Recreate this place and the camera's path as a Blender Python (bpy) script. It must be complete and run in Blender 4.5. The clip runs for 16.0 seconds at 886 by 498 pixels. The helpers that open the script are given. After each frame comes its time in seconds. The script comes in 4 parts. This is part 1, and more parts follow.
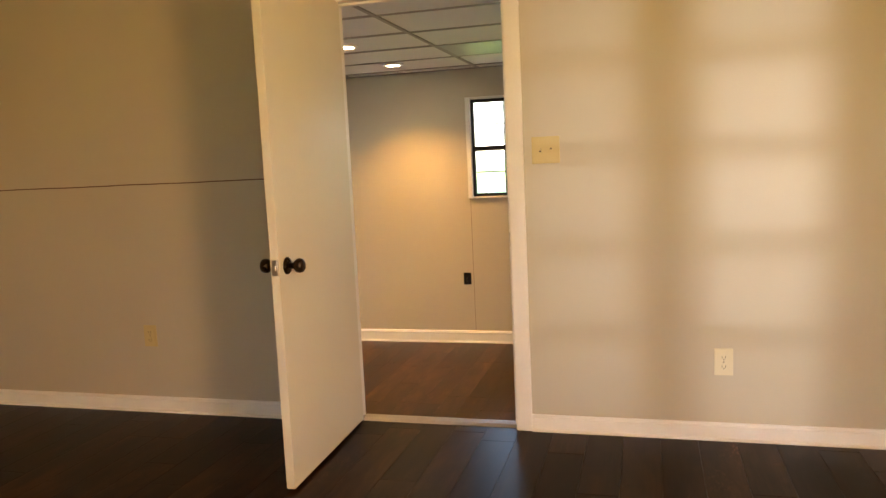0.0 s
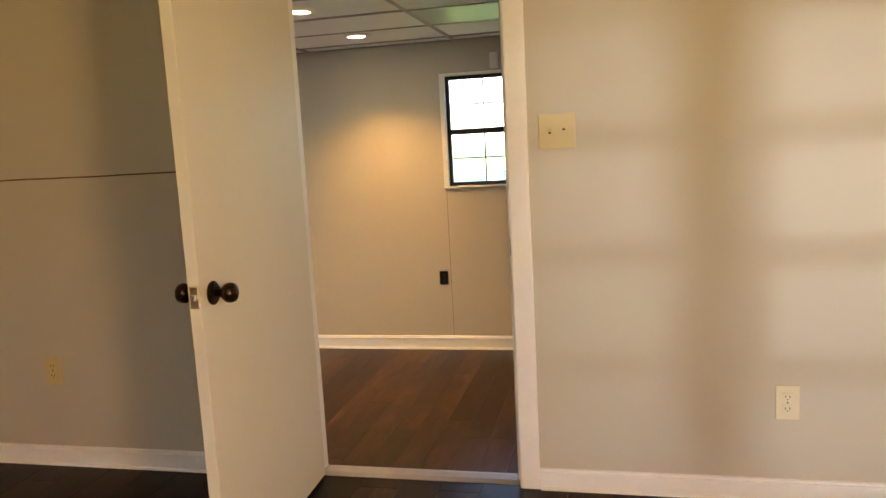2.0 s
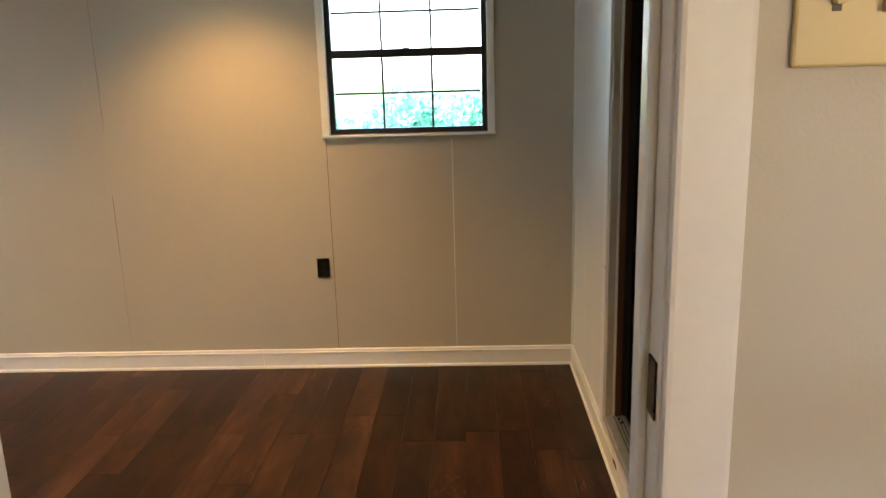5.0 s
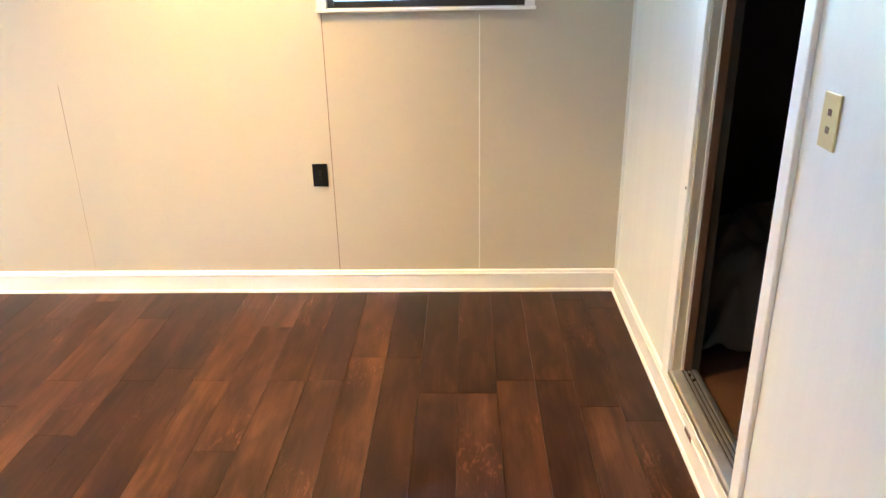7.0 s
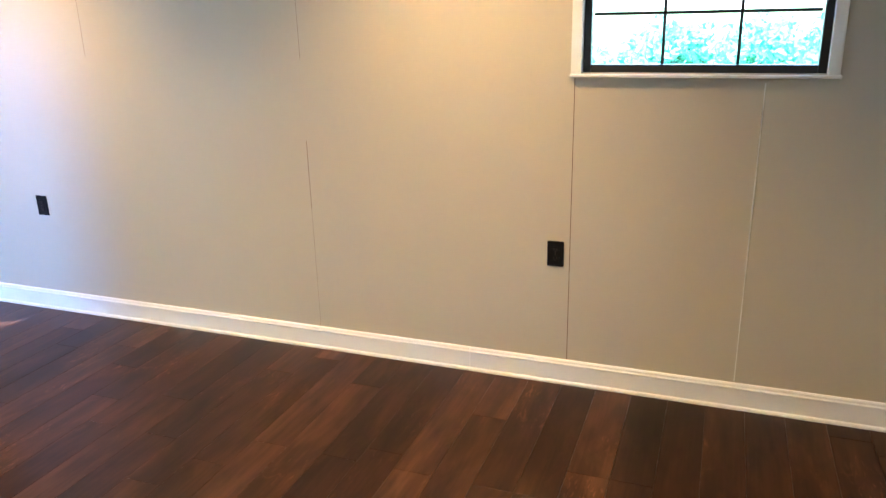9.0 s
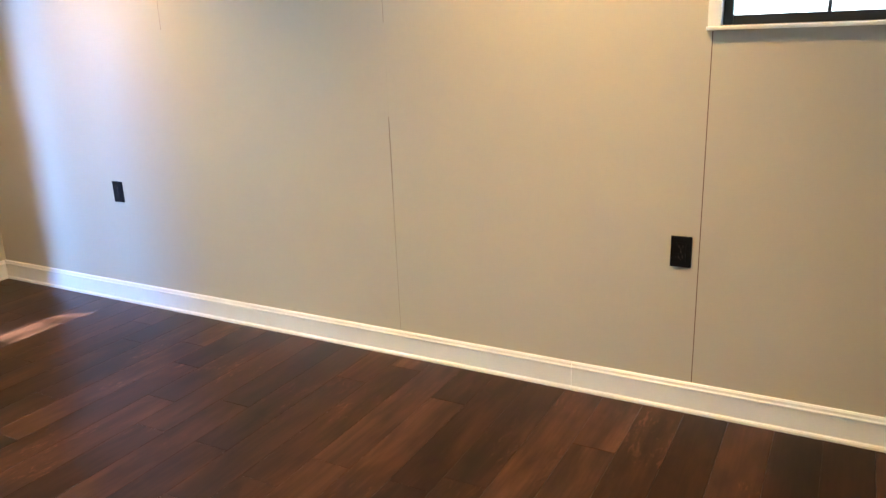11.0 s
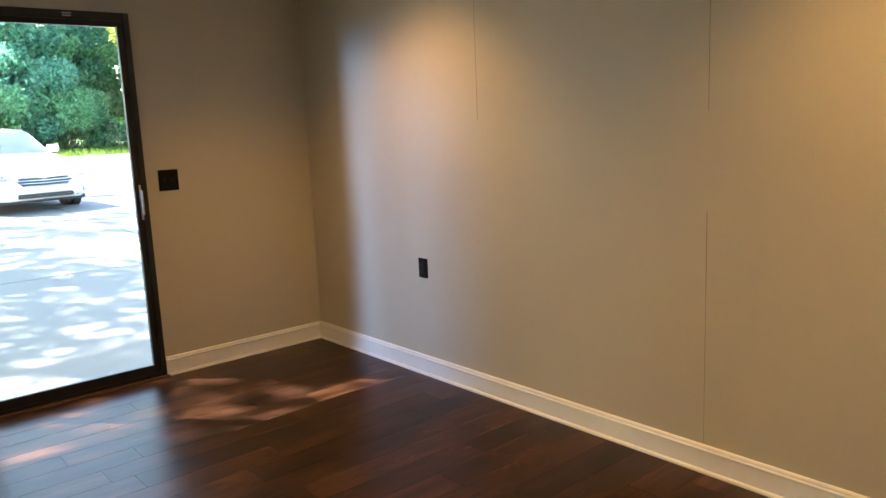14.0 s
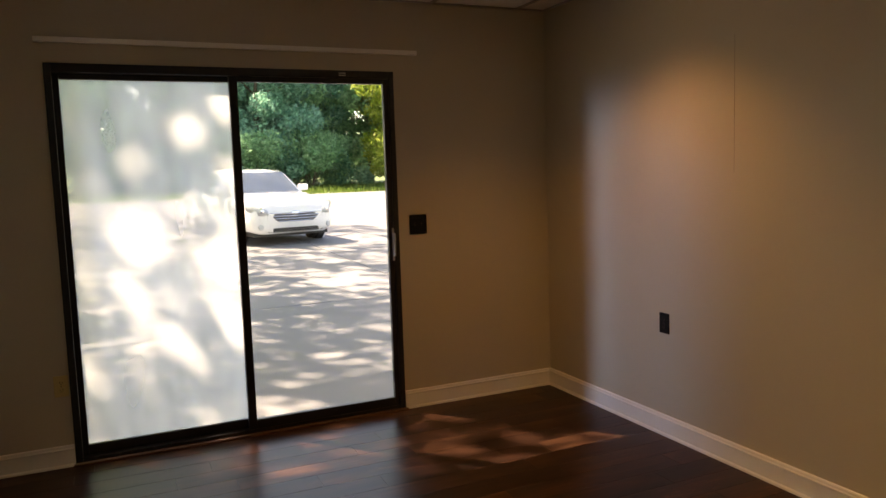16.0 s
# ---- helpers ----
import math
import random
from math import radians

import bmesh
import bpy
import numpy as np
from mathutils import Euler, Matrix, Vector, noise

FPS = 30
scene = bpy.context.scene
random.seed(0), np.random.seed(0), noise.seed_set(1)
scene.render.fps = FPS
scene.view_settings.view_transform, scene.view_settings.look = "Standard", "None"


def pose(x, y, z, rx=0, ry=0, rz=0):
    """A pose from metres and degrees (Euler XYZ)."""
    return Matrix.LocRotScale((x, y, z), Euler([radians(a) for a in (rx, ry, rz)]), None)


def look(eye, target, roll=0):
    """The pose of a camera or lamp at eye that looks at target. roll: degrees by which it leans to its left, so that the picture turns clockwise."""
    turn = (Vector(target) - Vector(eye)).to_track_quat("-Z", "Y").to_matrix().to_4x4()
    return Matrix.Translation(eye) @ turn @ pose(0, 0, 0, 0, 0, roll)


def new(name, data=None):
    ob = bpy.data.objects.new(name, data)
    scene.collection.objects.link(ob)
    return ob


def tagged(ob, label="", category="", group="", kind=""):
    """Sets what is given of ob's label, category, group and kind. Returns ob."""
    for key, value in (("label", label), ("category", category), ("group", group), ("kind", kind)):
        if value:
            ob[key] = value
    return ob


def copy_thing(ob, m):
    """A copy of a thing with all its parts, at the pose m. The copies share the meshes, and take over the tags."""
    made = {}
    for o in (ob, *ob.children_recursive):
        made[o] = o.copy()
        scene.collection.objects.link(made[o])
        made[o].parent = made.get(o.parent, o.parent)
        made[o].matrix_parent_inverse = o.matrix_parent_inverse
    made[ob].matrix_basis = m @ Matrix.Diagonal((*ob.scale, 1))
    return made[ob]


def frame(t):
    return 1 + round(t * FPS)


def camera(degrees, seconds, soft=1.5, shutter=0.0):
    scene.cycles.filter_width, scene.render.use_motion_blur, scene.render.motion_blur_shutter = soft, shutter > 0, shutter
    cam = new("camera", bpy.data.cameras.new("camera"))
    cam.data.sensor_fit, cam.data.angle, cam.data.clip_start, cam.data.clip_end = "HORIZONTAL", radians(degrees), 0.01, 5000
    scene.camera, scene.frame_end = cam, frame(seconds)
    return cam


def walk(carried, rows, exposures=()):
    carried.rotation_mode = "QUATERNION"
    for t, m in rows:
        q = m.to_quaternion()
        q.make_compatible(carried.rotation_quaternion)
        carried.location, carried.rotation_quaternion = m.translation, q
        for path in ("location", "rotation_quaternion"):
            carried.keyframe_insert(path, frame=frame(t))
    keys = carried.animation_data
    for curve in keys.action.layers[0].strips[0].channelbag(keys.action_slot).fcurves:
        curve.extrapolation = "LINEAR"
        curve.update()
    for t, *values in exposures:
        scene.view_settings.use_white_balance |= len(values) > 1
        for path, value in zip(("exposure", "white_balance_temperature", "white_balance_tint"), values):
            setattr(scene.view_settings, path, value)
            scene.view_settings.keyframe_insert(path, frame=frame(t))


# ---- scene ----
cam = camera(61.5, 16.0)
EXPOSURES = [(0.0, 4.0, 7500, 12), (1.5, 3.93, 6900, 10), (4.2, 3.62, 6000, 9), (6.5, 4.7, 5500, 9), (7.0, 5.22, 5150, 7), (7.5, 5.25, 5100, 6), (9.2, 4.3, 5050, 5), (11.3, 4.28, 5100, 2), (12.5, 4.0, 5350, 2),
             (13.5, 3.55, 6000, 3), (14.5, 3.1, 7600, 9), (15.2, 2.6, 8600, 16), (16.0, 2.1, 9600, 21)]
PATH = [
    (0, (0.525, -3.226, 1.221), (-0.009, -1.312, 0.989), -2.7),
    (0.5, (0.484, -3.221, 1.207), (-0.178, -1.351, 0.948), -1.2),
    (1, (0.441, -3.124, 1.204), (-0.117, -1.223, 0.927), -0.3),
    (1.5, (0.372, -2.872, 1.205), (-0.084, -0.947, 0.915), -2.1),
    (2, (0.282, -2.512, 1.226), (-0.168, -0.583, 0.95), -3.1),
    (2.5, (0.165, -2.179, 1.222), (-0.238, -0.243, 0.921), -3.1),
    (3, (0.061, -1.856, 1.214), (-0.185, 0.104, 0.898), -2.9),
    (3.5, (-0.033, -1.563, 1.211), (-0.262, 0.395, 0.87), -3.6),
    (4, (-0.124, -1.256, 1.203), (-0.327, 0.678, 0.734), -3.9),
    (4.2, (-0.153, -1.145, 1.21), (-0.325, 0.799, 0.772), -3.7),
    (6.3, (-0.369, -0.219, 1.125), (-0.351, 1.679, 0.494), 0.7),
    (6.5, (-0.376, -0.168, 1.115), (-0.369, 1.691, 0.378), 1.0),
    (7, (-0.406, -0.003, 1.12), (-0.47, 1.852, 0.377), -1.1),
    (7.5, (-0.481, 0.122, 1.114), (-0.561, 1.971, 0.355), -1.7),
    (8, (-0.514, 0.224, 1.121), (-0.822, 2.072, 0.421), -1.4),
    (8.5, (-0.41, 0.348, 1.145), (-0.963, 2.168, 0.527), -1.9),
    (9, (-0.476, 0.404, 1.14), (-1.153, 2.185, 0.53), -1.4),
    (9.2, (-0.501, 0.435, 1.116), (-1.216, 2.205, 0.523), -0.1),
    (11.3, (-0.627, 0.86, 0.892), (-1.596, 2.511, 0.316), -1.5),
    (11.5, (-0.63, 0.868, 0.885), (-1.625, 2.481, 0.245), -0.9),
    (12, (-0.663, 0.853, 0.88), (-1.769, 2.382, 0.219), -1.2),
    (12.5, (-0.702, 0.834, 0.88), (-1.92, 2.286, 0.242), -1.0),
    (13, (-0.739, 0.853, 0.901), (-2.015, 2.285, 0.335), -0.8),
    (13.5, (-0.773, 0.858, 0.922), (-2.133, 2.256, 0.48), -1.3),
    (14, (-0.806, 0.837, 0.948), (-2.309, 2.114, 0.616), -2.5),
    (14.5, (-0.817, 0.808, 0.987), (-2.387, 2.023, 0.74), -2.0),
    (15, (-0.835, 0.764, 0.995), (-2.522, 1.818, 0.794), -2.0),
    (15.5, (-0.847, 0.732, 0.994), (-2.604, 1.671, 0.811), -1.3),
    (16, (-0.872, 0.689, 1.004), (-2.686, 1.507, 0.801), -1.9),
]
walk(cam, [(t, look(eye, target, roll)) for t, eye, target, roll in PATH], EXPOSURES)

# ---- plan ----
ZB, ZCB, ZCA = -0.467, 2.038, 2.42          # sunken floor, its ceiling, the first room's ceiling
XL, XR, YN, YS = -5.157, 0.333, 3.403, 0.085   # inner faces of the sunken room
DX0, DX1, DTOP = -0.845, -0.060, 1.965       # doorway between the rooms
AX0, AX1, AY0 = -4.0, 2.7, -5.0              # first room
WX0, WX1, WZ0, WZ1 = -1.022, -0.140, 0.893, 1.770   # north window opening
SY0, SY1, SZ1 = 0.455, 2.325, 1.620          # sliding door opening
CY0, CY1, CZ0, CZ1 = 1.690, 2.345, -0.312, 1.70     # side doorway

# ---- world, sun, lamps ----
SUN_DIR = Vector((-0.58, -0.52, 1.0)).normalized()      # towards the sun
world = bpy.data.worlds.new("world")
scene.world = world
world.use_nodes = True
wn = world.node_tree.nodes
sky = wn.new("ShaderNodeTexSky")
sky.sky_type = 'NISHITA'
sky.sun_disc = False
sky.sun_elevation = math.asin(SUN_DIR.z)
sky.sun_rotation = math.atan2(SUN_DIR.x, SUN_DIR.y)
wn["Background"].inputs["Strength"].default_value = 0.15
world.node_tree.links.new(sky.outputs[0], wn["Background"].inputs["Color"])


def lamp(name, kind, power, colour, m, **more):
    data = bpy.data.lights.new(name, kind)
    data.energy, data.color = power, colour
    for key, value in more.items():
        if key == "size": data.size = value
        if key == "size_y":
            data.shape = 'RECTANGLE'
            data.size_y = value
        if key == "angle": data.angle = value
        if key == "spot": data.spot_size = value
        if key == "blend": data.spot_blend = value
        if key == "radius": data.shadow_soft_size = value
    ob = new(name, data)
    ob.matrix_world = m
    return ob


lamp("sun", 'SUN', 5.0, (1.0, 0.95, 0.87), look(SUN_DIR * 40, (0, 0, 0)), angle=radians(0.9))
# added lamp far outside: imitates low daylight through the first room's tall windows
glint = lamp("wall_band_lamp", 'AREA', 0.46, (0.90, 0.90, 0.98), look((3.3, -25.0, 1.6), (1.25, 0, 1.1)), size=.80, size_y=0.42)
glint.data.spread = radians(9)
# warm light set in the first room's unseen side window
lamp("side_window_daylight", 'AREA', 8.8, (1.0, 0.54, 0.21), look((2.69, -4.05, 1.32), (-2.0, -4.05, 1.25)), size=.85, size_y=1.0)
# yard lamp added for the wall streak, as low southern sky through the door
streak = lamp("added_streak_lamp", 'AREA', 3.3, (0.34, 0.53, 1.0), look((-8.44, -5.50, 2.10), (XL, 1.75, .75)), size=1.3, size_y=1.5)
streak.data.spread = radians(30)
CANS = [(-1.50, 2.75), (-1.47, 1.67), (-3.88, 2.75)]
for cx, cy in CANS:
    lamp("can_spot", 'SPOT', 9.3, (1.0, 0.535, 0.155), pose(cx, cy, ZCB - .025), spot=radians(118), blend=0.75, radius=0.06)

# ---- materials ----
def material(name, base, rough=0.6, metal=0.0, vary=0.08, scale=6.0, bump=0.05, bump_scale=120.0, fine=0.04, spec=0.5, stretch=(1, 1, 1), coat=0.0):
    """A principled material: base colour varied by broad and fine noise, with a fine relief."""
    m = bpy.data.materials.new(name)
    m.use_nodes = True
    n, l = m.node_tree.nodes, m.node_tree.links
    b = n["Principled BSDF"]
    b.inputs["Metallic"].default_value = metal
    b.inputs["Specular IOR Level"].default_value = spec
    b.inputs["Coat Weight"].default_value = coat
    tc = n.new("ShaderNodeTexCoord")
    mp = n.new("ShaderNodeMapping")
    mp.inputs["Scale"].default_value = stretch
    l.new(tc.outputs["Object"], mp.inputs["Vector"])
    broad, grain = n.new("ShaderNodeTexNoise"), n.new("ShaderNodeTexNoise")
    broad.inputs["Scale"].default_value, broad.inputs["Detail"].default_value = scale, 4
    grain.inputs["Scale"].default_value, grain.inputs["Detail"].default_value = bump_scale, 3
    l.new(mp.outputs[0], broad.inputs["Vector"])
    l.new(mp.outputs[0], grain.inputs["Vector"])
    add = n.new("ShaderNodeMath"); add.operation = 'MULTIPLY_ADD'
    add.inputs[1].default_value, add.inputs[2].default_value = 2 * vary, 1 - vary
    l.new(broad.outputs[0], add.inputs[0])
    add2 = n.new("ShaderNodeMath"); add2.operation = 'MULTIPLY_ADD'
    add2.inputs[1].default_value = 2 * fine
    l.new(grain.outputs[0], add2.inputs[0])
    l.new(add.outputs[0], add2.inputs[2])
    mul = n.new("ShaderNodeVectorMath"); mul.operation = 'SCALE'
    mul.inputs[0].default_value = base
    l.new(add2.outputs[0], mul.inputs["Scale"])
    l.new(mul.outputs[0], b.inputs["Base Color"])
    r = n.new("ShaderNodeMath"); r.operation = 'MULTIPLY_ADD'
    r.inputs[1].default_value, r.inputs[2].default_value = 0.25 * rough, 0.87 * rough
    l.new(broad.outputs[0], r.inputs[0])
    l.new(r.outputs[0], b.inputs["Roughness"])
    if bump:
        bp = n.new("ShaderNodeBump")
        bp.inputs["Strength"].default_value, bp.inputs["Distance"].default_value = bump, 0.004
        l.new(grain.outputs[0], bp.inputs["Height"])
        l.new(bp.outputs[0], b.inputs["Normal"])
    return m


def plank_material(name, gain, spec):
    m = bpy.data.materials.new(name)
    m.use_nodes = True
    n, l = m.node_tree.nodes, m.node_tree.links
    b = n["Principled BSDF"]
    b.inputs["Specular IOR Level"].default_value = spec
    info, tc = n.new("ShaderNodeObjectInfo"), n.new("ShaderNodeTexCoord")
    shift = n.new("ShaderNodeVectorMath"); shift.operation = 'SCALE'
    shift.inputs[0].default_value = (13.0, 57.0, 7.0)
    l.new(info.outputs["Random"], shift.inputs["Scale"])
    place = n.new("ShaderNodeVectorMath"); place.operation = 'ADD'
    l.new(tc.outputs["Object"], place.inputs[0]); l.new(shift.outputs[0], place.inputs[1])

    def noise_at(scale, detail, distort=0.0):
        mp = n.new("ShaderNodeMapping")
        mp.inputs["Scale"].default_value = scale
        l.new(place.outputs[0], mp.inputs["Vector"])
        t = n.new("ShaderNodeTexNoise")
        t.inputs["Scale"].default_value, t.inputs["Detail"].default_value, t.inputs["Distortion"].default_value = 1.0, detail, distort
        l.new(mp.outputs[0], t.inputs["Vector"])
        return t
    grain, cloud, knot = noise_at((85, 3.0, 20), 6, 0.3), noise_at((8, 2.0, 5), 4, 0.6), noise_at((13, 4, 5), 4, 0.5)
    tone = n.new("ShaderNodeValToRGB")
    e = tone.color_ramp.elements
    e[0].position, e[1].position = 0.0, 1.0
    for p in (0.25, 0.5, 0.78): e.new(p)
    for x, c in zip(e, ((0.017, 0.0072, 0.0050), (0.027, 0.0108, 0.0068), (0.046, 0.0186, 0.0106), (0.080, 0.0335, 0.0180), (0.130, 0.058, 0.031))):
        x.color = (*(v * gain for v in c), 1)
    f = n.new("ShaderNodeMath"); f.operation = 'MULTIPLY_ADD'; f.inputs[1].default_value = 0.50
    l.new(info.outputs["Random"], f.inputs[0])
    f2 = n.new("ShaderNodeMath"); f2.operation = 'MULTIPLY_ADD'; f2.inputs[1].default_value, f2.inputs[2].default_value = 1.5, -0.50
    l.new(cloud.outputs[0], f2.inputs[0]); l.new(f2.outputs[0], f.inputs[2])
    l.new(f.outputs[0], tone.inputs[0])
    g = n.new("ShaderNodeMapRange")
    g.inputs[1].default_value, g.inputs[2].default_value, g.inputs[3].default_value, g.inputs[4].default_value = 0.3, 0.7, 0.78, 1.20
    l.new(grain.outputs[0], g.inputs[0])
    k = n.new("ShaderNodeMapRange")
    k.inputs[1].default_value, k.inputs[2].default_value, k.inputs[3].default_value, k.inputs[4].default_value = 0.46, 0.80, 1.0, 0.32
    l.new(knot.outputs[0], k.inputs[0])
    fleck, where = noise_at((46, 14, 10), 8, 1.6), noise_at((3.1, 2.3, 3), 2)
    w1, w2 = n.new("ShaderNodeMapRange"), n.new("ShaderNodeMapRange")
    w1.inputs[1].default_value, w1.inputs[2].default_value, w1.inputs[3].default_value, w1.inputs[4].default_value = 0.55, 0.68, 0.0, 1.7
    w2.inputs[1].default_value, w2.inputs[2].default_value = 0.54, 0.66
    l.new(fleck.outputs[0], w1.inputs[0]); l.new(where.outputs[0], w2.inputs[0])
    worn = n.new("ShaderNodeMath"); worn.operation = 'MULTIPLY_ADD'; worn.inputs[2].default_value = 1.0
    l.new(w1.outputs[0], worn.inputs[0]); l.new(w2.outputs[0], worn.inputs[1])
    gw = n.new("ShaderNodeMath"); gw.operation = 'MULTIPLY'
    l.new(g.outputs[0], gw.inputs[0]); l.new(worn.outputs[0], gw.inputs[1])
    gk = n.new("ShaderNodeMath"); gk.operation = 'MULTIPLY'
    l.new(gw.outputs[0], gk.inputs[0]); l.new(k.outputs[0], gk.inputs[1])
    mul = n.new("ShaderNodeVectorMath"); mul.operation = 'SCALE'
    l.new(tone.outputs[0], mul.inputs[0]); l.new(gk.outputs[0], mul.inputs["Scale"])
    l.new(mul.outputs[0], b.inputs["Base Color"])
    r = n.new("ShaderNodeMapRange")
    r.inputs[1].default_value, r.inputs[2].default_value, r.inputs[3].default_value, r.inputs[4].default_value = 0.2, 0.8, 0.285, 0.33
    l.new(cloud.outputs[0], r.inputs[0]); l.new(r.outputs[0], b.inputs["Roughness"])
    return m


def glass_material(name, haze=False):
    """Thin clear glass; with haze, a dirty fogged pane with streaks."""
    m = bpy.data.materials.new(name)
    m.use_nodes = True
    n, l = m.node_tree.nodes, m.node_tree.links
    n.remove(n["Principled BSDF"])
    out = n["Material Output"]
    clear, gloss, mix = n.new("ShaderNodeBsdfTransparent"), n.new("ShaderNodeBsdfGlossy"), n.new("ShaderNodeMixShader")
    gloss.inputs["Roughness"].default_value = 0.02
    fr = n.new("ShaderNodeFresnel"); fr.inputs["IOR"].default_value = 1.45
    l.new(fr.outputs[0], mix.inputs[0]); l.new(clear.outputs[0], mix.inputs[1]); l.new(gloss.outputs[0], mix.inputs[2])
    last = mix
    if haze:
        tc, mp = n.new("ShaderNodeTexCoord"), n.new("ShaderNodeMapping")
        mp.inputs["Scale"].default_value = (3.0, 3.6, 1.5)
        l.new(tc.outputs["Object"], mp.inputs["Vector"])
        t = n.new("ShaderNodeTexNoise")
        t.inputs["Scale"].default_value, t.inputs["Detail"].default_value, t.inputs["Distortion"].default_value = 1.0, 2, 0.25
        l.new(mp.outputs[0], t.inputs["Vector"])
        mr = n.new("ShaderNodeMapRange")
        mr.inputs[1].default_value, mr.inputs[2].default_value, mr.inputs[3].default_value, mr.inputs[4].default_value = 0.36, 0.66, 0.30, 0.58
        l.new(t.outputs[0], mr.inputs[0])
        fog = n.new("ShaderNodeBsdfTranslucent"); fog.inputs["Color"].default_value = (0.68, 0.71, 0.73, 1)
        mix2 = n.new("ShaderNodeMixShader")
        l.new(mr.outputs[0], mix2.inputs[0]); l.new(mix.outputs[0], mix2.inputs[1]); l.new(fog.outputs[0], mix2.inputs[2])
        last = mix2
    l.new(last.outputs[0], out.inputs["Surface"])
    return m


def leaf_material(name, dark, light):
    m = bpy.data.materials.new(name)
    m.use_nodes = True
    n, l = m.node_tree.nodes, m.node_tree.links
    b = n["Principled BSDF"]
    geo, ramp = n.new("ShaderNodeNewGeometry"), n.new("ShaderNodeValToRGB")
    ramp.color_ramp.elements[0].color, ramp.color_ramp.elements[1].color = (*dark, 1), (*light, 1)
    l.new(geo.outputs["Random Per Island"], ramp.inputs[0])
    l.new(ramp.outputs[0], b.inputs["Base Color"])
    b.inputs["Roughness"].default_value = 0.5
    tr, mix = n.new("ShaderNodeBsdfTranslucent"), n.new("ShaderNodeMixShader")
    l.new(ramp.outputs[0], tr.inputs["Color"])
    mix.inputs[0].default_value = 0.7
    l.new(b.outputs[0], mix.inputs[1]); l.new(tr.outputs[0], mix.inputs[2])
    l.new(mix.outputs[0], n["Material Output"].inputs["Surface"])
    return m


def glow_material(name, colour, strength):
    m = bpy.data.materials.new(name)
    m.use_nodes = True
    b = m.node_tree.nodes["Principled BSDF"]
    b.inputs["Base Color"].default_value = (0.8, 0.8, 0.8, 1)
    b.inputs["Emission Color"].default_value, b.inputs["Emission Strength"].default_value = (*colour, 1), strength
    return m


PAINT = material("greige_wall_paint", (0.525, 0.472, 0.366), 0.5, vary=0.05, scale=1.6, bump=0.12, bump_scale=220, fine=0.02)
# a paler paint, raised further to stand in for daylight on the east wall
PAINT_EAST = material("pale_panel_paint", (0.78, 0.775, 0.73), 0.42, vary=0.06, scale=5, bump=0.15, bump_scale=60, fine=0.03, stretch=(1, 3, 0.15))
TRIM = material("white_trim_paint", (0.84, 0.82, 0.775), 0.38, vary=0.05, scale=9, bump=0.08, bump_scale=90, fine=0.03)
DOORPAINT = material("cream_door_paint", (0.72, 0.69, 0.58), 0.42, vary=0.05, scale=3, bump=0.08, bump_scale=150, fine=0.02, stretch=(1, 1, 0.3))
PLANK = plank_material("red_brown_plank", 0.92, 0.19)
# darkened copy of the planks for the first room: tones at 0.42, less gloss
PLANK_DARK = plank_material("darkened_plank", 0.42, 0.08)
GAP = material("dark_joint", (0.02, 0.012, 0.008), 0.7)
CEILTILE = material("mineral_ceiling_tile", (0.80, 0.78, 0.76), 0.9, vary=0.06, scale=3, bump=0.5, bump_scale=160, fine=0.06)
CEILGRID = material("grey_ceiling_grid", (0.33, 0.30, 0.28), 0.45, vary=0.08)
CEILPAINT = material("white_ceiling_paint", (0.74, 0.72, 0.67), 0.8, vary=0.04)
BLACKFRAME = material("black_frame_paint", (0.012, 0.013, 0.015), 0.38, vary=0.2, scale=14, bump=0.06)
BLACKPLATE = material("black_plastic", (0.006, 0.006, 0.007), 0.4, vary=0.1, bump=0, spec=0.15)
# lit copy of the cream plastic, for the outlet in the brighter band
CREAM_LIT = material("cream_plastic_lit", (0.68, 0.61, 0.43), 0.32, vary=0.04, bump=0)
CREAM = material("cream_plastic", (0.58, 0.47, 0.215), 0.32, vary=0.04, bump=0)
CREAMDARK = material("dark_slot", (0.05, 0.035, 0.02), 0.5, bump=0)
BRONZE = material("dark_bronze", (0.045, 0.028, 0.018), 0.28, metal=0.9, vary=0.3, scale=40)
DULLMETAL = material("dull_grey_metal", (0.30, 0.29, 0.30), 0.5, metal=0.6, vary=0.2, scale=25, bump=0.1)
STEEL = material("worn_steel", (0.70, 0.69, 0.67), 0.36, metal=1.0, vary=0.18, scale=25, bump=0.1, stretch=(1, 1, 1))
BROWNWOOD = material("bare_brown_wood", (0.12, 0.055, 0.028), 0.6, vary=0.3, scale=5, bump=0.2, bump_scale=60, stretch=(6, 6, 0.4))
# near-black: the storage space's darkness is put into this colour
DARKWALL = material("closet_shade_wall", (0.035, 0.032, 0.03), 0.9, vary=0.25, scale=2)
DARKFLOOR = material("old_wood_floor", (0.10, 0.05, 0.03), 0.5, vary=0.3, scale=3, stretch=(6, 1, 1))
CLOTH = material("grey_sheeting", (0.17, 0.165, 0.16), 0.7, vary=0.3, scale=6)
WHITEPLASTIC = material("white_plastic", (0.74, 0.74, 0.72), 0.4, vary=0.03, bump=0)
GLASS, FOGGED, WINGLASS = glass_material("clear_glass"), glass_material("fogged_glass", True), glass_material("window_glass")
CANGLOW = glow_material("can_lens_glow", (1.0, 0.80, 0.55), 5.0)
CONCRETE = material("weathered_concrete", (0.165, 0.17, 0.18), 0.85, vary=0.22, scale=0.9, bump=0.4, bump_scale=40, fine=0.12)
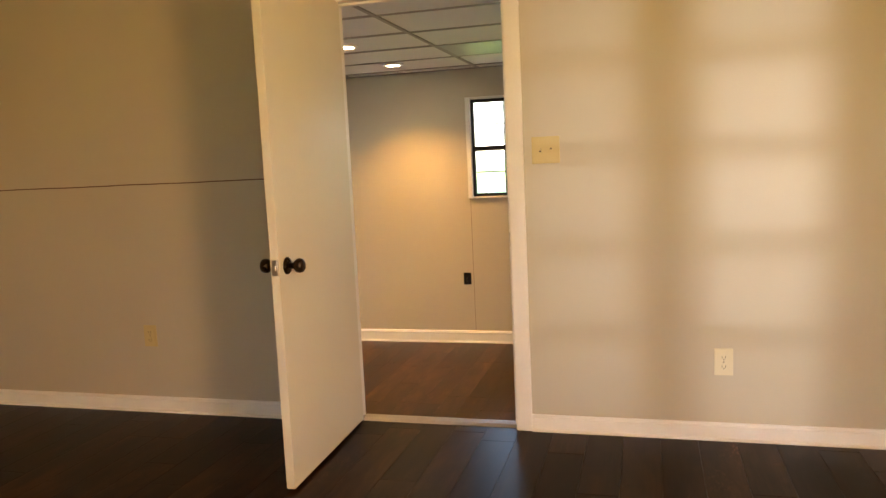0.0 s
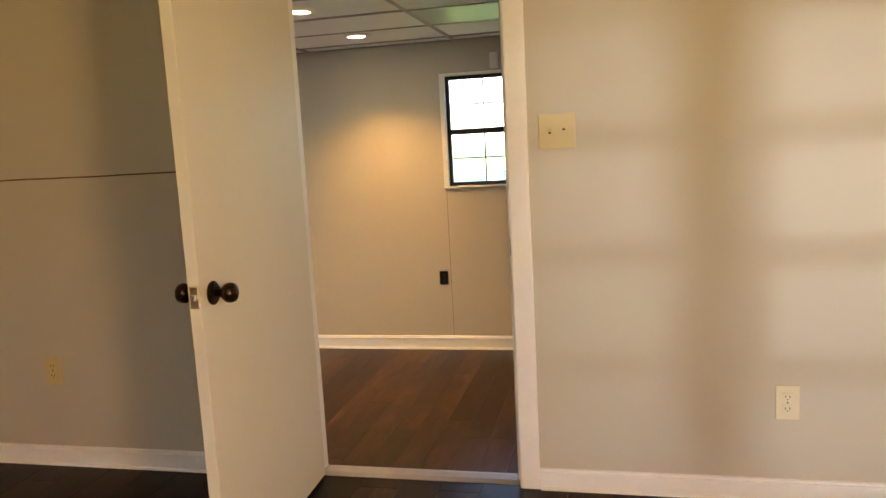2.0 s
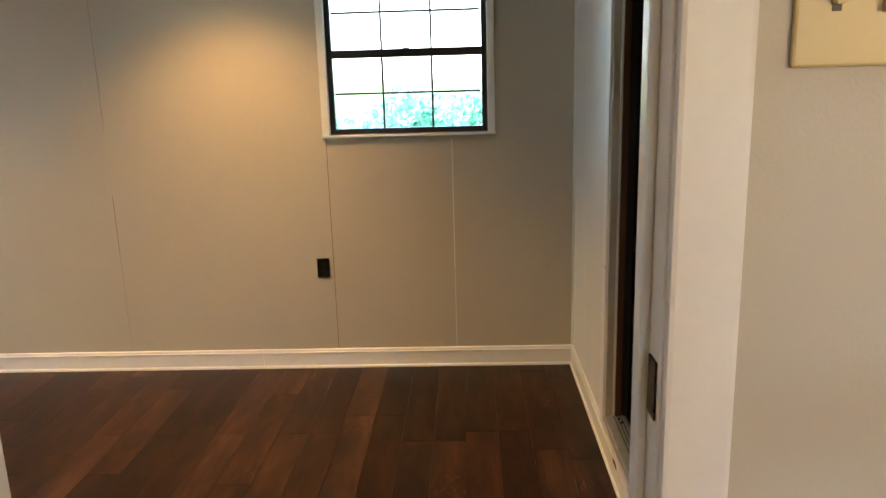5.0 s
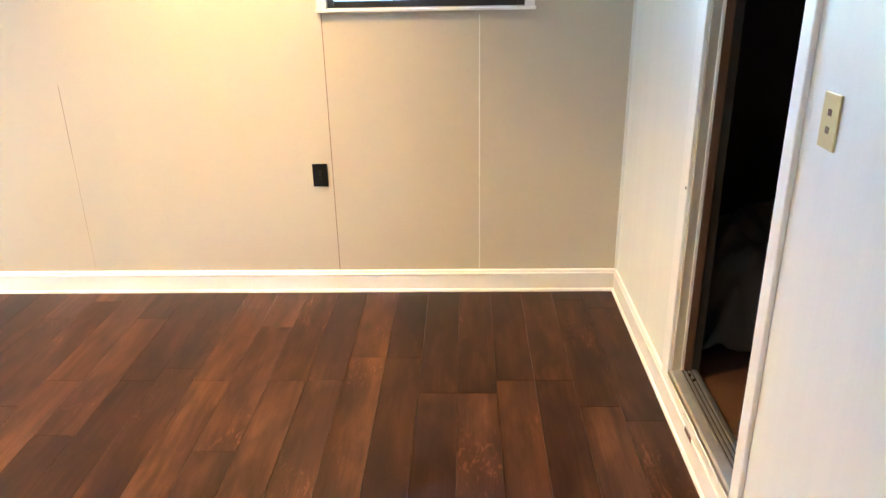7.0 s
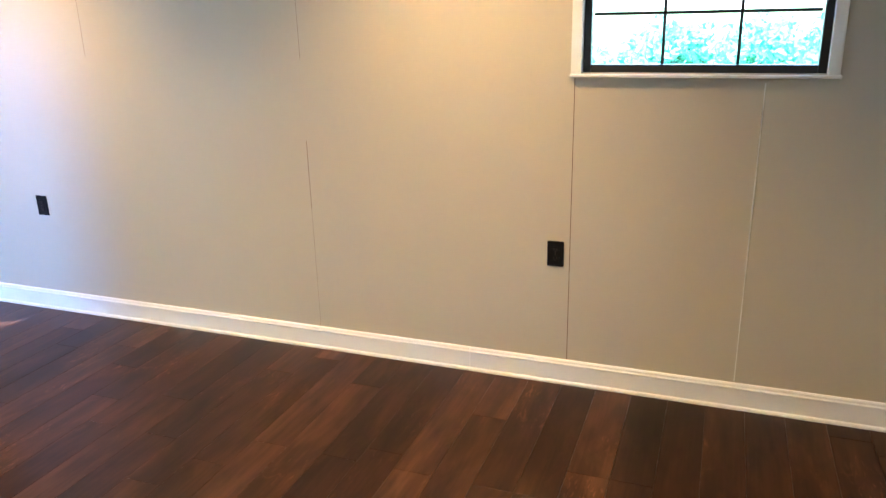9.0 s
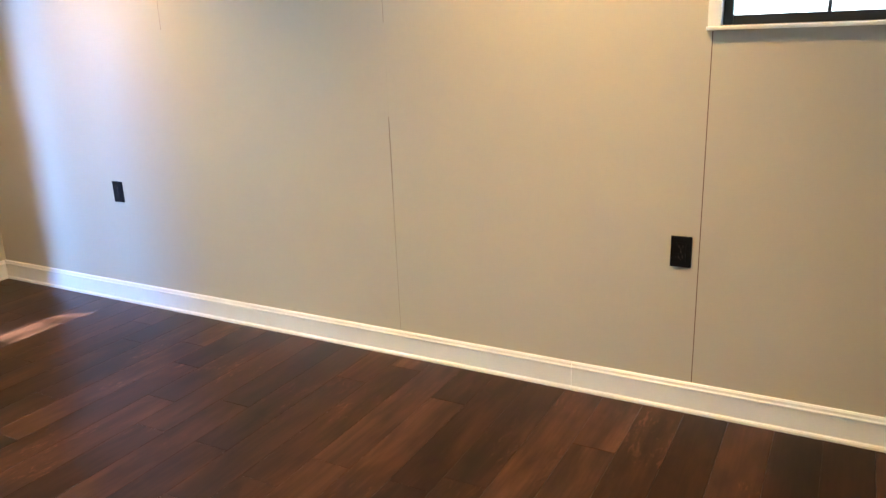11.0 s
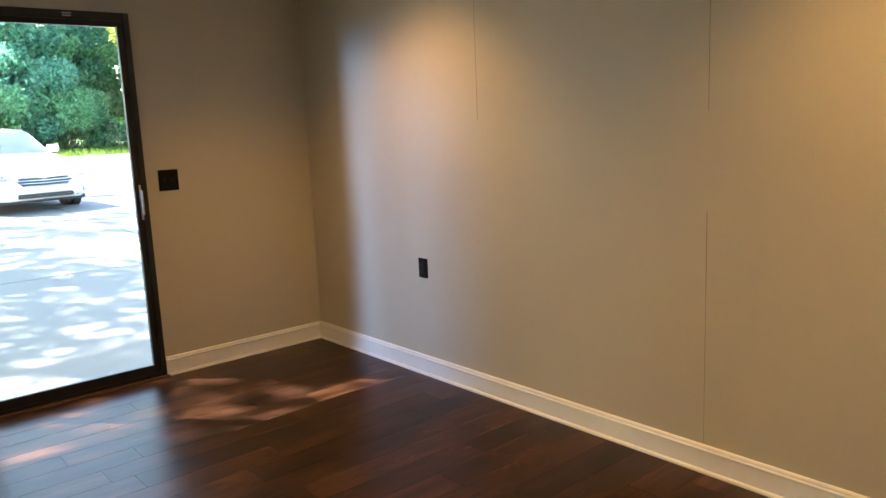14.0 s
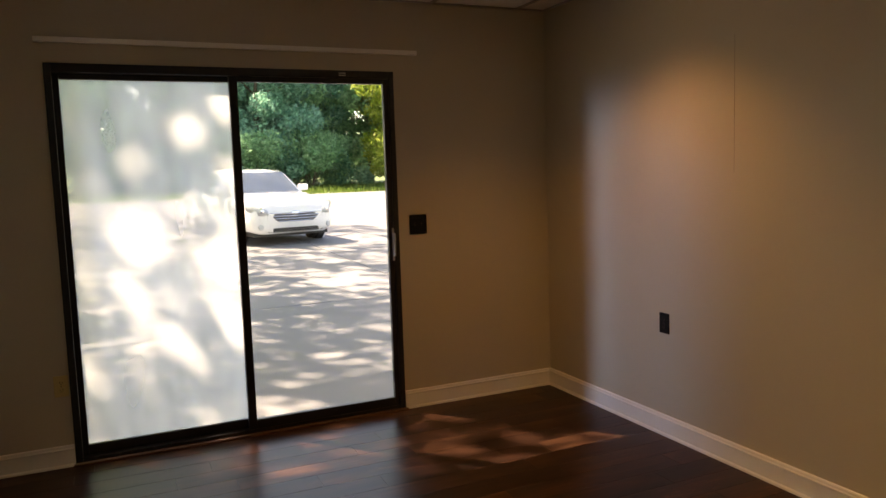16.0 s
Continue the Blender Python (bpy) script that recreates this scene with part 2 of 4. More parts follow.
LAWN = material("lawn_soil_green", (0.09, 0.14, 0.04), 0.9, vary=0.3, scale=1.5, bump=0.4, bump_scale=30, fine=0.2)
GRASS = leaf_material("grass_blades", (0.06, 0.12, 0.025), (0.16, 0.24, 0.05))
# leaf colours lifted and cooled beyond natural, standing in for missing light
LEAF = leaf_material("tree_leaves", (0.12, 0.30, 0.16), (0.46, 0.74, 0.45))
LEAF_LIGHT = leaf_material("sun_toned_leaves", (0.20, 0.30, 0.05), (0.55, 0.64, 0.14))
LEAF_DEEP = leaf_material("shade_toned_leaves", (0.065, 0.24, 0.18), (0.38, 0.70, 0.54))
BARK = material("grey_brown_bark", (0.10, 0.08, 0.06), 0.9, vary=0.3, scale=6, bump=0.8, bump_scale=25, fine=0.15, stretch=(1, 1, 0.25))
CARPAINT = material("white_car_paint", (0.80, 0.80, 0.80), 0.25, vary=0.02, bump=0, coat=1.0)
CARGLASS = material("dark_car_glass", (0.42, 0.45, 0.45), 0.04, metal=0.75, vary=0.1, bump=0, spec=1.0, coat=1.0)
CHROME = material("chrome", (0.75, 0.75, 0.76), 0.12, metal=1.0, vary=0.05, bump=0)
RUBBER = material("tyre_rubber", (0.02, 0.02, 0.02), 0.8, vary=0.2)
CARBLACK = material("black_car_plastic", (0.015, 0.015, 0.016), 0.45, vary=0.2, bump=0)
LAMPGLASS = material("headlight_lens", (0.48, 0.50, 0.52), 0.08, vary=0.2, scale=20, bump=0)
LENS = material("grey_green_lens", (0.40, 0.395, 0.38), 0.35, vary=0.1, bump=0.5, bump_scale=90)
SIDING = material("outer_wall_paint", (0.45, 0.42, 0.38), 0.8, vary=0.1)


# ---- building helpers ----
def mesh_of(name, bm, mat):
    me = bpy.data.meshes.new(name)
    bm.normal_update()
    bm.to_mesh(me)
    bm.free()
    me.materials.append(mat)
    return me


def part(name, bm, mat, parent, label="", smooth=False):
    """One mesh object under a thing or under a part."""
    me = mesh_of(name, bm, mat)
    if smooth:
        me.polygons.foreach_set("use_smooth", [True] * len(me.polygons))
    ob = new(name, me)
    ob.parent = parent
    if label:
        ob["label"] = label
    return ob


def single(name, bm, mat, label, category, kind="", group="", m=None, smooth=False):
    ob = part(name, bm, mat, None, smooth=smooth)
    if m is not None:
        ob.matrix_world = m
    return tagged(ob, label, category, group, kind)


def thing(name, m, label, category, group="", kind=""):
    ob = new(name)
    ob.empty_display_size = 0.1
    ob.matrix_world = m
    return tagged(ob, label, category, group, kind)


def box(x0, x1, y0, y1, z0, z1, bevel=0.0, bm=None, seg=2):
    """Adds a box, with rounded edges where bevel is given, to bm (a new one if none)."""
    bm = bm or bmesh.new()
    made = bmesh.ops.create_cube(bm, size=1.0)["verts"]
    bmesh.ops.scale(bm, vec=(x1 - x0, y1 - y0, z1 - z0), verts=made)
    bmesh.ops.translate(bm, vec=((x0 + x1) / 2, (y0 + y1) / 2, (z0 + z1) / 2), verts=made)
    if bevel:
        edges = list({e for v in made for e in v.link_edges})
        bmesh.ops.bevel(bm, geom=edges, offset=bevel, segments=seg, affect='EDGES', profile=0.6)
    return bm


def tube(p, q, r0, r1=None, n=16, bm=None, caps=True):
    """A tapered cylinder from p to q."""
    bm = bm or bmesh.new()
    p, q = Vector(p), Vector(q)
    r1 = r0 if r1 is None else r1
    turn = (q - p).to_track_quat('Z', 'Y').to_matrix().to_4x4()
    m = Matrix.Translation((p + q) / 2) @ turn
    bmesh.ops.create_cone(bm, cap_ends=caps, segments=n, radius1=r0, radius2=r1, depth=(q - p).length, matrix=m)
    return bm


def lathe(profile, n=24, bm=None, m=Matrix()):
    """Turns (radius, height) pairs about z."""
    bm = bm or bmesh.new()
    rings = []
    for r, z in profile:
        rings.append([bm.verts.new(m @ Vector((r * math.cos(a), r * math.sin(a), z))) for a in (2 * math.pi * i / n for i in range(n))])
    for a, b in zip(rings, rings[1:]):
        for i in range(n):
            bm.faces.new((a[i], a[(i + 1) % n], b[(i + 1) % n], b[i]))
    bm.faces.new(rings[0][::-1])
    bm.faces.new(rings[-1])
    return bm


def extrude_profile(profile, p, q, out, bm=None):
    """Runs a (depth, height) outline from p to q along the floor; out is the way its depth goes."""
    bm = bm or bmesh.new()
    p, q, out = Vector(p), Vector(q), Vector(out)
    a = [bm.verts.new(p + out * d + Vector((0, 0, h))) for d, h in profile]
    b = [bm.verts.new(q + out * d + Vector((0, 0, h))) for d, h in profile]
    n = len(profile)
    for i in range(n):
        bm.faces.new((a[i], a[(i + 1) % n], b[(i + 1) % n], b[i]))
    bm.faces.new(a[::-1])
    bm.faces.new(b)
    bmesh.ops.recalc_face_normals(bm, faces=bm.faces)
    return bm


# ---- structure ----
bm = box(AX0 - .1, DX0, 0, YS, -.7, 2.55)
box(DX1, AX1 + .1, 0, YS, -.7, 2.55, bm=bm)
box(DX0, DX1, 0, YS, DTOP, 2.55, bm=bm)
box(DX0, DX1, 0.0, YS, -.7, -.012, bm=bm)
box(XL - .14, AX0 - .1, 0, YS, -.7, 2.55, bm=bm)
single("wall_between", bm, PAINT, "greige painted wall with the doorway between two rooms", "wall", "structure")
bm = box(AX0 - .1, AX0, AY0 - .1, 0, -.2, 2.55)
single("wall_west", bm, PAINT, "greige painted plain side wall", "wall", "structure")
bm = box(AX1, AX1 + .1, AY0 - .1, -4.5, -.2, 2.55)
box(AX1, AX1 + .1, -3.6, 0, -.2, 2.55, bm=bm)
box(AX1, AX1 + .1, -4.5, -3.6, -.2, .8, bm=bm)
box(AX1, AX1 + .1, -4.5, -3.6, 1.85, 2.55, bm=bm)
single("wall_east", bm, PAINT, "greige painted plain side wall", "wall", "structure")
bm = box(AX0, .60, AY0 - .1, AY0, -.2, 2.55)
box(1.06, 1.20, AY0 - .1, AY0, -.2, 2.55, bm=bm)
box(.60, 1.06, AY0 - .1, AY0, -.2, .32, bm=bm)
box(.60, 1.06, AY0 - .1, AY0, 2.28, 2.55, bm=bm)
box(1.66, AX1, AY0 - .1, AY0, -.2, 2.55, bm=bm)
box(1.20, 1.66, AY0 - .1, AY0, -.2, .32, bm=bm)
box(1.20, 1.66, AY0 - .1, AY0, 2.28, 2.55, bm=bm)
single("wall_south", bm, PAINT, "greige painted wall with two tall windows", "wall", "structure")
single("ceiling", box(AX0, AX1, AY0, 0, ZCA, ZCA + .1), CEILPAINT, "plain white painted ceiling", "ceiling", "structure")

# sunken room shell
bm = box(XL - .14, WX0, YN + .010, YN + .14, -.7, 2.5)
box(WX1, XR + .1, YN + .010, YN + .14, -.7, 2.5, bm=bm)
box(WX0, WX1, YN + .010, YN + .14, -.7, WZ0, bm=bm)
box(WX0, WX1, YN + .010, YN + .14, WZ1, 2.5, bm=bm)
wall_north = single("wall_north", bm, PAINT, "greige painted panel wall with hairline seams", "wall", "structure")
SEAMS = [XR, -0.344, -1.0405, -2.28, -3.52, -4.74, XL]
for right, left in zip(SEAMS, SEAMS[1:]):
    g = 0.0001
    x0, x1 = left + g, right - g
    pieces = [(x0, x1, ZB, ZCB + .05)]
    if x1 > WX0 and x0 < WX1:
        pieces = [(x0, x1, ZB, WZ0 - .0), (x0, x1, WZ1, ZCB + .05)]
        if x0 < WX0 - .003: pieces.append((x0, WX0, WZ0, WZ1))
        if x1 > WX1: pieces.append((WX1, x1, WZ0, WZ1))
    for a, b, z0, z1 in pieces:
        part("panel", box(a, b, YN, YN + .010, z0, z1), PAINT, wall_north)

# dark strips laid on the wall as the seams' shade, and one taped ridge
for x, z0, z1, w in ((-1.0405, ZB + .115, WZ0 - .016, .0028), (-2.28, ZB + .115, .26, .0006), (-2.28, .26, .58, .0018), (-2.28, .95, 1.75, .0010), (-3.52, .96, 1.60, .0010)):
    part("seam", box(x - w / 2, x + w / 2, YN - .0008, YN + .001, z0, z1), BROWNWOOD, wall_north, "dark strip in place of an open seam's shade")
for z0, z1, w in ((ZB + .12, .12, .0035), (.12, .60, .0055), (.60, .86, .0045)):
    part("ridge", box(-.344 - w / 2, -.344 + w / 2, YN - .0022, YN + .001, z0 + .001, z1, .0008), PAINT_EAST, wall_north, "paler filled seam ridge")

bm = box(XL - .14, XL, YS, SY0, -.7, 2.5)
box(XL - .14, XL, SY1, YN + .14, -.7, 2.5, bm=bm)
box(XL - .14, XL, SY0, SY1, SZ1, 2.5, bm=bm)
box(XL - .14, XL, SY0, SY1, -.7, ZB - .004, bm=bm)
single("wall_west", bm, PAINT, "greige painted wall around the sliding door", "wall", "structure")
bm = box(XR, XR + .07, YS, CY0, -.7, 2.5)
box(XR, XR + .07, CY1, YN + .009, -.7, 2.5, bm=bm)
box(XR, XR + .07, CY0, CY1, CZ1, 2.5, bm=bm)
box(XR, XR + .07, CY0, CY1, -.7, CZ0, bm=bm)
single("wall_east", bm, PAINT_EAST, "pale painted panel wall with a dark doorway", "wall", "structure")

# suspended ceiling: tiles in a metal grid
bm = box(XL, XR, YS, YN, ZCB + .03, ZCB + .12)
rng = random.Random(4)
gx, gy = [-0.92 + 1.22 * i for i in range(-4, 3)], [0.17 + 0.605 * i for i in range(0, 6)]
xs = [XL] + [v for v in gx if XL + .1 < v < XR - .05] + [XR]
ys = [YS] + [v for v in gy if YS + .05 < v < YN - .05] + [YN]
for a, b in zip(xs, xs[1:]):
    for c, d in zip(ys, ys[1:]):
        s = rng.uniform(-.002, .002)
        box(a + .009, b - .009, c + .009, d - .009, ZCB + .006 + s, ZCB + .02 + s, bm=bm)
ceil_b = single("ceiling", bm, CEILTILE, "white mineral tiles in a suspended ceiling", "ceiling", "structure")
bm = bmesh.new()
for v in xs[1:-1]: box(v - .012, v + .012, YS, YN, ZCB - .002, ZCB + .008, bm=bm)
for v in ys[1:-1]:
    for a, b in zip(xs, xs[1:]): box(a + .012, b - .012, v - .012, v + .012, ZCB - .0015, ZCB + .0075, bm=bm)
for a in (XL, XR - .02): box(a, a + .02, YS, YN, ZCB - .004, ZCB + .004, bm=bm)
for c in (YS, YN - .02): box(XL + .02, XR - .02, c, c + .02, ZCB - .004, ZCB + .004, bm=bm)
single("ceiling_grid", bm, CEILGRID, "grey metal grid of the suspended ceiling", "ceiling grid", "structure")

# baseboards
PROFILE = [(0, 0), (.022, 0), (.022, .008), (.019, .013), (.014, .016), (.013, .088), (.016, .092), (.016, .097), (.012, .101), (.011, .110), (.006, .115), (0, .115)]
PROFILE_A, PROFILE_B = [(d, h * .70) for d, h in PROFILE], [(d, h * .66) for d, h in PROFILE]
def baseboard(p, q, out, profile):
    single("baseboard", extrude_profile(profile, p, q, out), TRIM, "white painted wooden baseboard with a moulded top", "baseboard", "structure")
baseboard((XL, YN, ZB), (-1.4905, YN, ZB), (0, -1, 0), PROFILE)
baseboard((-1.4890, YN, ZB), (XR, YN, ZB), (0, -1, 0), [(d * 1.06, h) for d, h in PROFILE])
baseboard((XR, YS, ZB), (XR, YN - .017, ZB), (-1, 0, 0), PROFILE)
baseboard((XL, SY1 + .002, ZB), (XL, YN - .017, ZB), (1, 0, 0), PROFILE)
baseboard((XL, YS, ZB), (XL, SY0 - .002, ZB), (1, 0, 0), PROFILE)
baseboard((AX0, 0, 0), (DX0 - .058, 0, 0), (0, -1, 0), PROFILE_A)
baseboard((DX1 + .068, 0, 0), (AX1, 0, 0), (0, -1, 0), PROFILE_B)
# corner bead in the far corner
single("trim", box(XR - .012, XR, YN - .012, YN, ZB + .115, ZCB - .005, .004), PAINT_EAST, "thin painted corner bead", "trim", "structure")

# doorway frame between the rooms
frame_1 = thing("door_frame_1", pose(0, 0, 0), "cream painted door frame with flat casing", "door frame", kind="structure")
part("casing", box(DX1 - .003, DX1 + .068, -.018, 0, 0, DTOP + .055, .006), TRIM, frame_1)
part("casing", box(DX0 - .058, DX0 - .004, -.018, 0, 0, DTOP + .055, .006), TRIM, frame_1)
part("casing", box(DX0 - .003, DX1 - .004, -.017, 0, DTOP + .004, DTOP + .055, .006), TRIM, frame_1)
part("jamb", box(DX1 - .006, DX1 + .006, -.004, YS + .012, 0, DTOP, .002), TRIM, frame_1)
part("jamb", box(DX0 - .012, DX0 + .001, -.004, YS + .001, 0, DTOP, .002), TRIM, frame_1)
part("jamb", box(DX0 + .001, DX1 - .006, -.003, YS + .012, DTOP - .006, DTOP + .003, .001), TRIM, frame_1)
part("stop", box(DX1 - .018, DX1 - .006, .038, .068, 0, DTOP - .006, .003), TRIM, frame_1)
part("stop", box(DX0 + .001, DX0 + .014, .040, YS + .001, 0, DTOP - .006, .003), TRIM, frame_1)
part("stop", box(DX0 + .014, DX1 - .018, .038, .068, DTOP - .018, DTOP - .006, .003), TRIM, frame_1)
part("strike_plate", box(DX1 - .0085, DX1 - .0055, .004, .034, .835, .90, .001), BRONZE, frame_1, "dark bronze strike plate")
single("threshold", extrude_profile([(0, -.012), (.085, -.012), (.085, .004), (.06, .009), (.02, .009), (0, .001)], (DX0 + .001, .012, 0), (DX1 - .006, .012, 0), (0, 1, 0)), DULLMETAL, "grey metal threshold strip across the doorway", "threshold", "structure")

# crack-like seam on the wall beside the open door
bm = bmesh.new()
prev = None
for i in range(36):
    x = -3.98 + i * (3.98 - 0.92) / 35
    z = 1.179 + .0010 * math.sin(i * .9) + .0007 * math.sin(i * 2.3)
    v = (x, -.0015, z)
    if prev: tube(prev, v, .0028, n=6, bm=bm)
    prev = v
single("wall_line", bm, BROWNWOOD, "thin brown line running level along the wall", "cable")


# ---- things: open door ----
def panel_door():
    d = thing("door", pose(DX0 + .001, -.004, .012, 0, 0, 1.8), "cream painted flush door standing wide open", "door", kind="structure")
    w, h, t = .776, DTOP - .022, .035
    leaf = part("leaf", box(0, t, -w, 0, 0, h, .0025), DOORPAINT, d)
    zk, yk = .850, -w + .066
    for side, x in ((1, t), (-1, 0)):
        m = pose(x, yk, zk, 0, 90 * side, 0)
        part("rosette", lathe([(.033, 0), (.033, .004), (.027, .009), (.014, .011)], m=m), BRONZE, d, "dark bronze knob plate", smooth=False)
        part("knob", lathe([(.012, .010), (.011, .026), (.018, .032), (.0265, .042), (.028, .053), (.025, .064), (.017, .069), (.008, .070)], m=m), BRONZE, d, "dark bronze round knob", smooth=True)
    part("latch_plate", box(.006, t - .006, -w - .0015, -w + .001, zk - .029, zk + .029, .0006), STEEL, d, "worn metal latch plate")
    part("latch_bolt", box(.012, t - .012, -w - .011, -w - .001, zk - .008, zk + .008, .002), STEEL, d)
    for z in (.18, h / 2, h - .18):
        part("hinge", tube((-.004, .003, z - .044), (-.004, .003, z + .044), .0055, n=10), BRONZE, d, "dark bronze hinge")
    return d
panel_door()


# ---- wall plates ----
def wall_plate(name, m, w, h, mat, gang, kind, label, slot):
    """A plate in the wall's plane: x along it, y out of it, z up, origin at its middle."""
    d = thing(name, m, label, kind)
    part("plate", box(-w / 2, w / 2, 0, .0066, -h / 2, h / 2, .003), mat, d)
    for i in range(gang):
        x = (i - (gang - 1) / 2) * .046
        if kind == "light switch":
            part("slot", box(x - .0045, x + .0045, .0055, .0069, -.008, .008), slot, d)
            part("toggle", box(x - .0045, x + .0045, .005, .017, -.002 if i % 2 else -.010, .010 if i % 2 else .002, .0015), mat, d)
            for z in (-.030, .030): part("screw", tube((x, .005, z), (x, .0068, z), .003, n=10), mat, d)
        else:
            for z in (-.0195, .0195):
                face = part("receptacle", box(x - .0165, x + .0165, .0055, .0085, z - .0135, z + .0135, .0012), mat, d)
                for sx in (-.0065, .0065):
                    part("slot", box(x + sx - .0013, x + sx + .0013, .0084, .009, z - .003, z + .0055), slot, face)
                part("slot", tube((x, .0084, z - .0085), (x, .009, z - .0085), .0022, n=8), slot, face)
            part("screw", tube((x, .0055, 0), (x, .0076, 0), .0028, n=10), slot, d)
    return d
SOUTHWARD, EASTWARD, WESTWARD = 180, -90, 90    # which way a plate faces
wall_plate("light_switch", pose(.103, 0, 1.2515, 0, 0, SOUTHWARD), .120, .115, CREAM, 2, "light switch", "cream plastic double light switch on the wall", CREAMDARK)
wall_plate("wall_outlet", pose(.8175, 0, .3385, 0, 0, SOUTHWARD), .074, .115, CREAM_LIT, 1, "outlet", "cream plastic wall outlet near the baseboard, lit tone in its colour", CREAMDARK)
wall_plate("wall_outlet", pose(-1.96, 0, .402, 0, 0, SOUTHWARD), .074, .112, CREAM, 1, "outlet", "cream plastic wall outlet in the shade", CREAMDARK)
wall_plate("wall_outlet", pose(-1.101, YN, .139, 0, 0, SOUTHWARD), .072, .112, BLACKPLATE, 1, "outlet", "black plastic wall outlet beside a panel seam", CREAMDARK)
wall_plate("wall_outlet", pose(-4.001, YN, .156, 0, 0, SOUTHWARD), .074, .112, BLACKPLATE, 1, "outlet", "black plastic wall outlet near the corner", CREAMDARK)
wall_plate("light_switch", pose(XL, 2.455, .692, 0, 0, EASTWARD), .116, .122, BLACKPLATE, 2, "light switch", "black plastic double switch beside the sliding door", BLACKFRAME)
wall_plate("wall_outlet", pose(XL, .415, -.035, 0, 0, EASTWARD), .070, .112, CREAM, 1, "outlet", "cream plastic wall outlet beside the sliding door", CREAMDARK)
d = thing("wall_plate", pose(XR, 1.512, .786, 0, 0, WESTWARD), "cream plastic jack plate beside the dark doorway", "wall plate")
part("plate", box(-.035, .035, 0, .006, -.057, .057, .0022), CREAM, d)
for z in (.018, -.018):
    part("jack", box(-.008, .008, .0055, .0072, z - .007, z + .007, .001), BROWNWOOD, d)


# ---- north window ----
def north_window():
    d = thing("window_1", pose(0, YN, 0), "black framed grid window in white casing", "window", kind="structure")
    cw, ch = .034, .016
    part("casing", box(WX0 - cw, WX0 + .006, -.014, .0, WZ0 - .002, WZ1 + ch, .003), TRIM, d)
    part("casing", box(WX1 - .006, WX1 + cw, -.014, .0, WZ0 - .002, WZ1 + ch, .003), TRIM, d)
    part("casing", box(WX0 + .006, WX1 - .006, -.013, .0, WZ1 - .004, WZ1 + ch, .003), TRIM, d)
    part("sill", box(WX0 - cw - .003, WX1 + cw + .006, -.024, .055, WZ0 - .014, WZ0 - .002, .003), TRIM, d)
    for a in (WX0, WX1 - .004):
        part("reveal", box(a, a + .004, .0, .055, WZ0 - .002, WZ1), TRIM, d)
    part("reveal", box(WX0, WX1, .0, .055, WZ1 - .004, WZ1), TRIM, d)
    y0, y1, f = .040, .085, .030
    part("window_frame", box(WX0 + .004, WX0 + .004 + f, y0, y1, WZ0, WZ1 - .004, .003), BLACKFRAME, d)
    part("window_frame", box(WX1 - .004 - f, WX1 - .004, y0, y1, WZ0, WZ1 - .004, .003), BLACKFRAME, d)
    part("window_frame", box(WX0 + .034, WX1 - .034, y0, y1, WZ0, WZ0 + f, .003), BLACKFRAME, d)
    part("window_frame", box(WX0 + .034, WX1 - .034, y0, y1, WZ1 - .004 - f, WZ1 - .004, .003), BLACKFRAME, d)
    zm = 1.325
    part("meeting_rail", box(WX0 + .034, WX1 - .034, y0 - .006, y1, zm - .022, zm + .022, .003), BLACKFRAME, d)
    part("sash_lock", box(-.60, -.56, y0 - .018, y0 - .005, zm + .012, zm + .026, .003), BLACKFRAME, d)
    xs3 = [WX0 + .034 + (WX1 - WX0 - .068) * i / 3 for i in range(4)]
    for lo, hi in ((WZ0 + f, zm - .022), (zm + .022, WZ1 - .004 - f)):
        mid = (lo + hi) / 2
        for v in xs3[1:3]: part("muntin", box(v - .006, v + .006, .052, .068, lo, hi, .002), BLACKFRAME, d)
        for a, b in zip(xs3, xs3[1:]):
            part("muntin", box(a + .006, b - .006, .053, .067, mid - .006, mid + .006, .002), BLACKFRAME, d)
            for z0, z1 in ((lo, mid), (mid, hi)):
                p = part("pane", box(a, b, .059, .062, z0, z1), WINGLASS, d)
                p.visible_shadow = False
north_window()
d = thing("alarm_sensor", pose(-.607, YN, 1.858), "small white plastic sensor box above the window", "sensor")
part("housing", box(-.032, .032, -.030, 0, -.058, .062, .006), WHITEPLASTIC, d)
part("lens", box(-.024, .024, -.037, -.028, -.052, -.020, .004), WHITEPLASTIC, d)


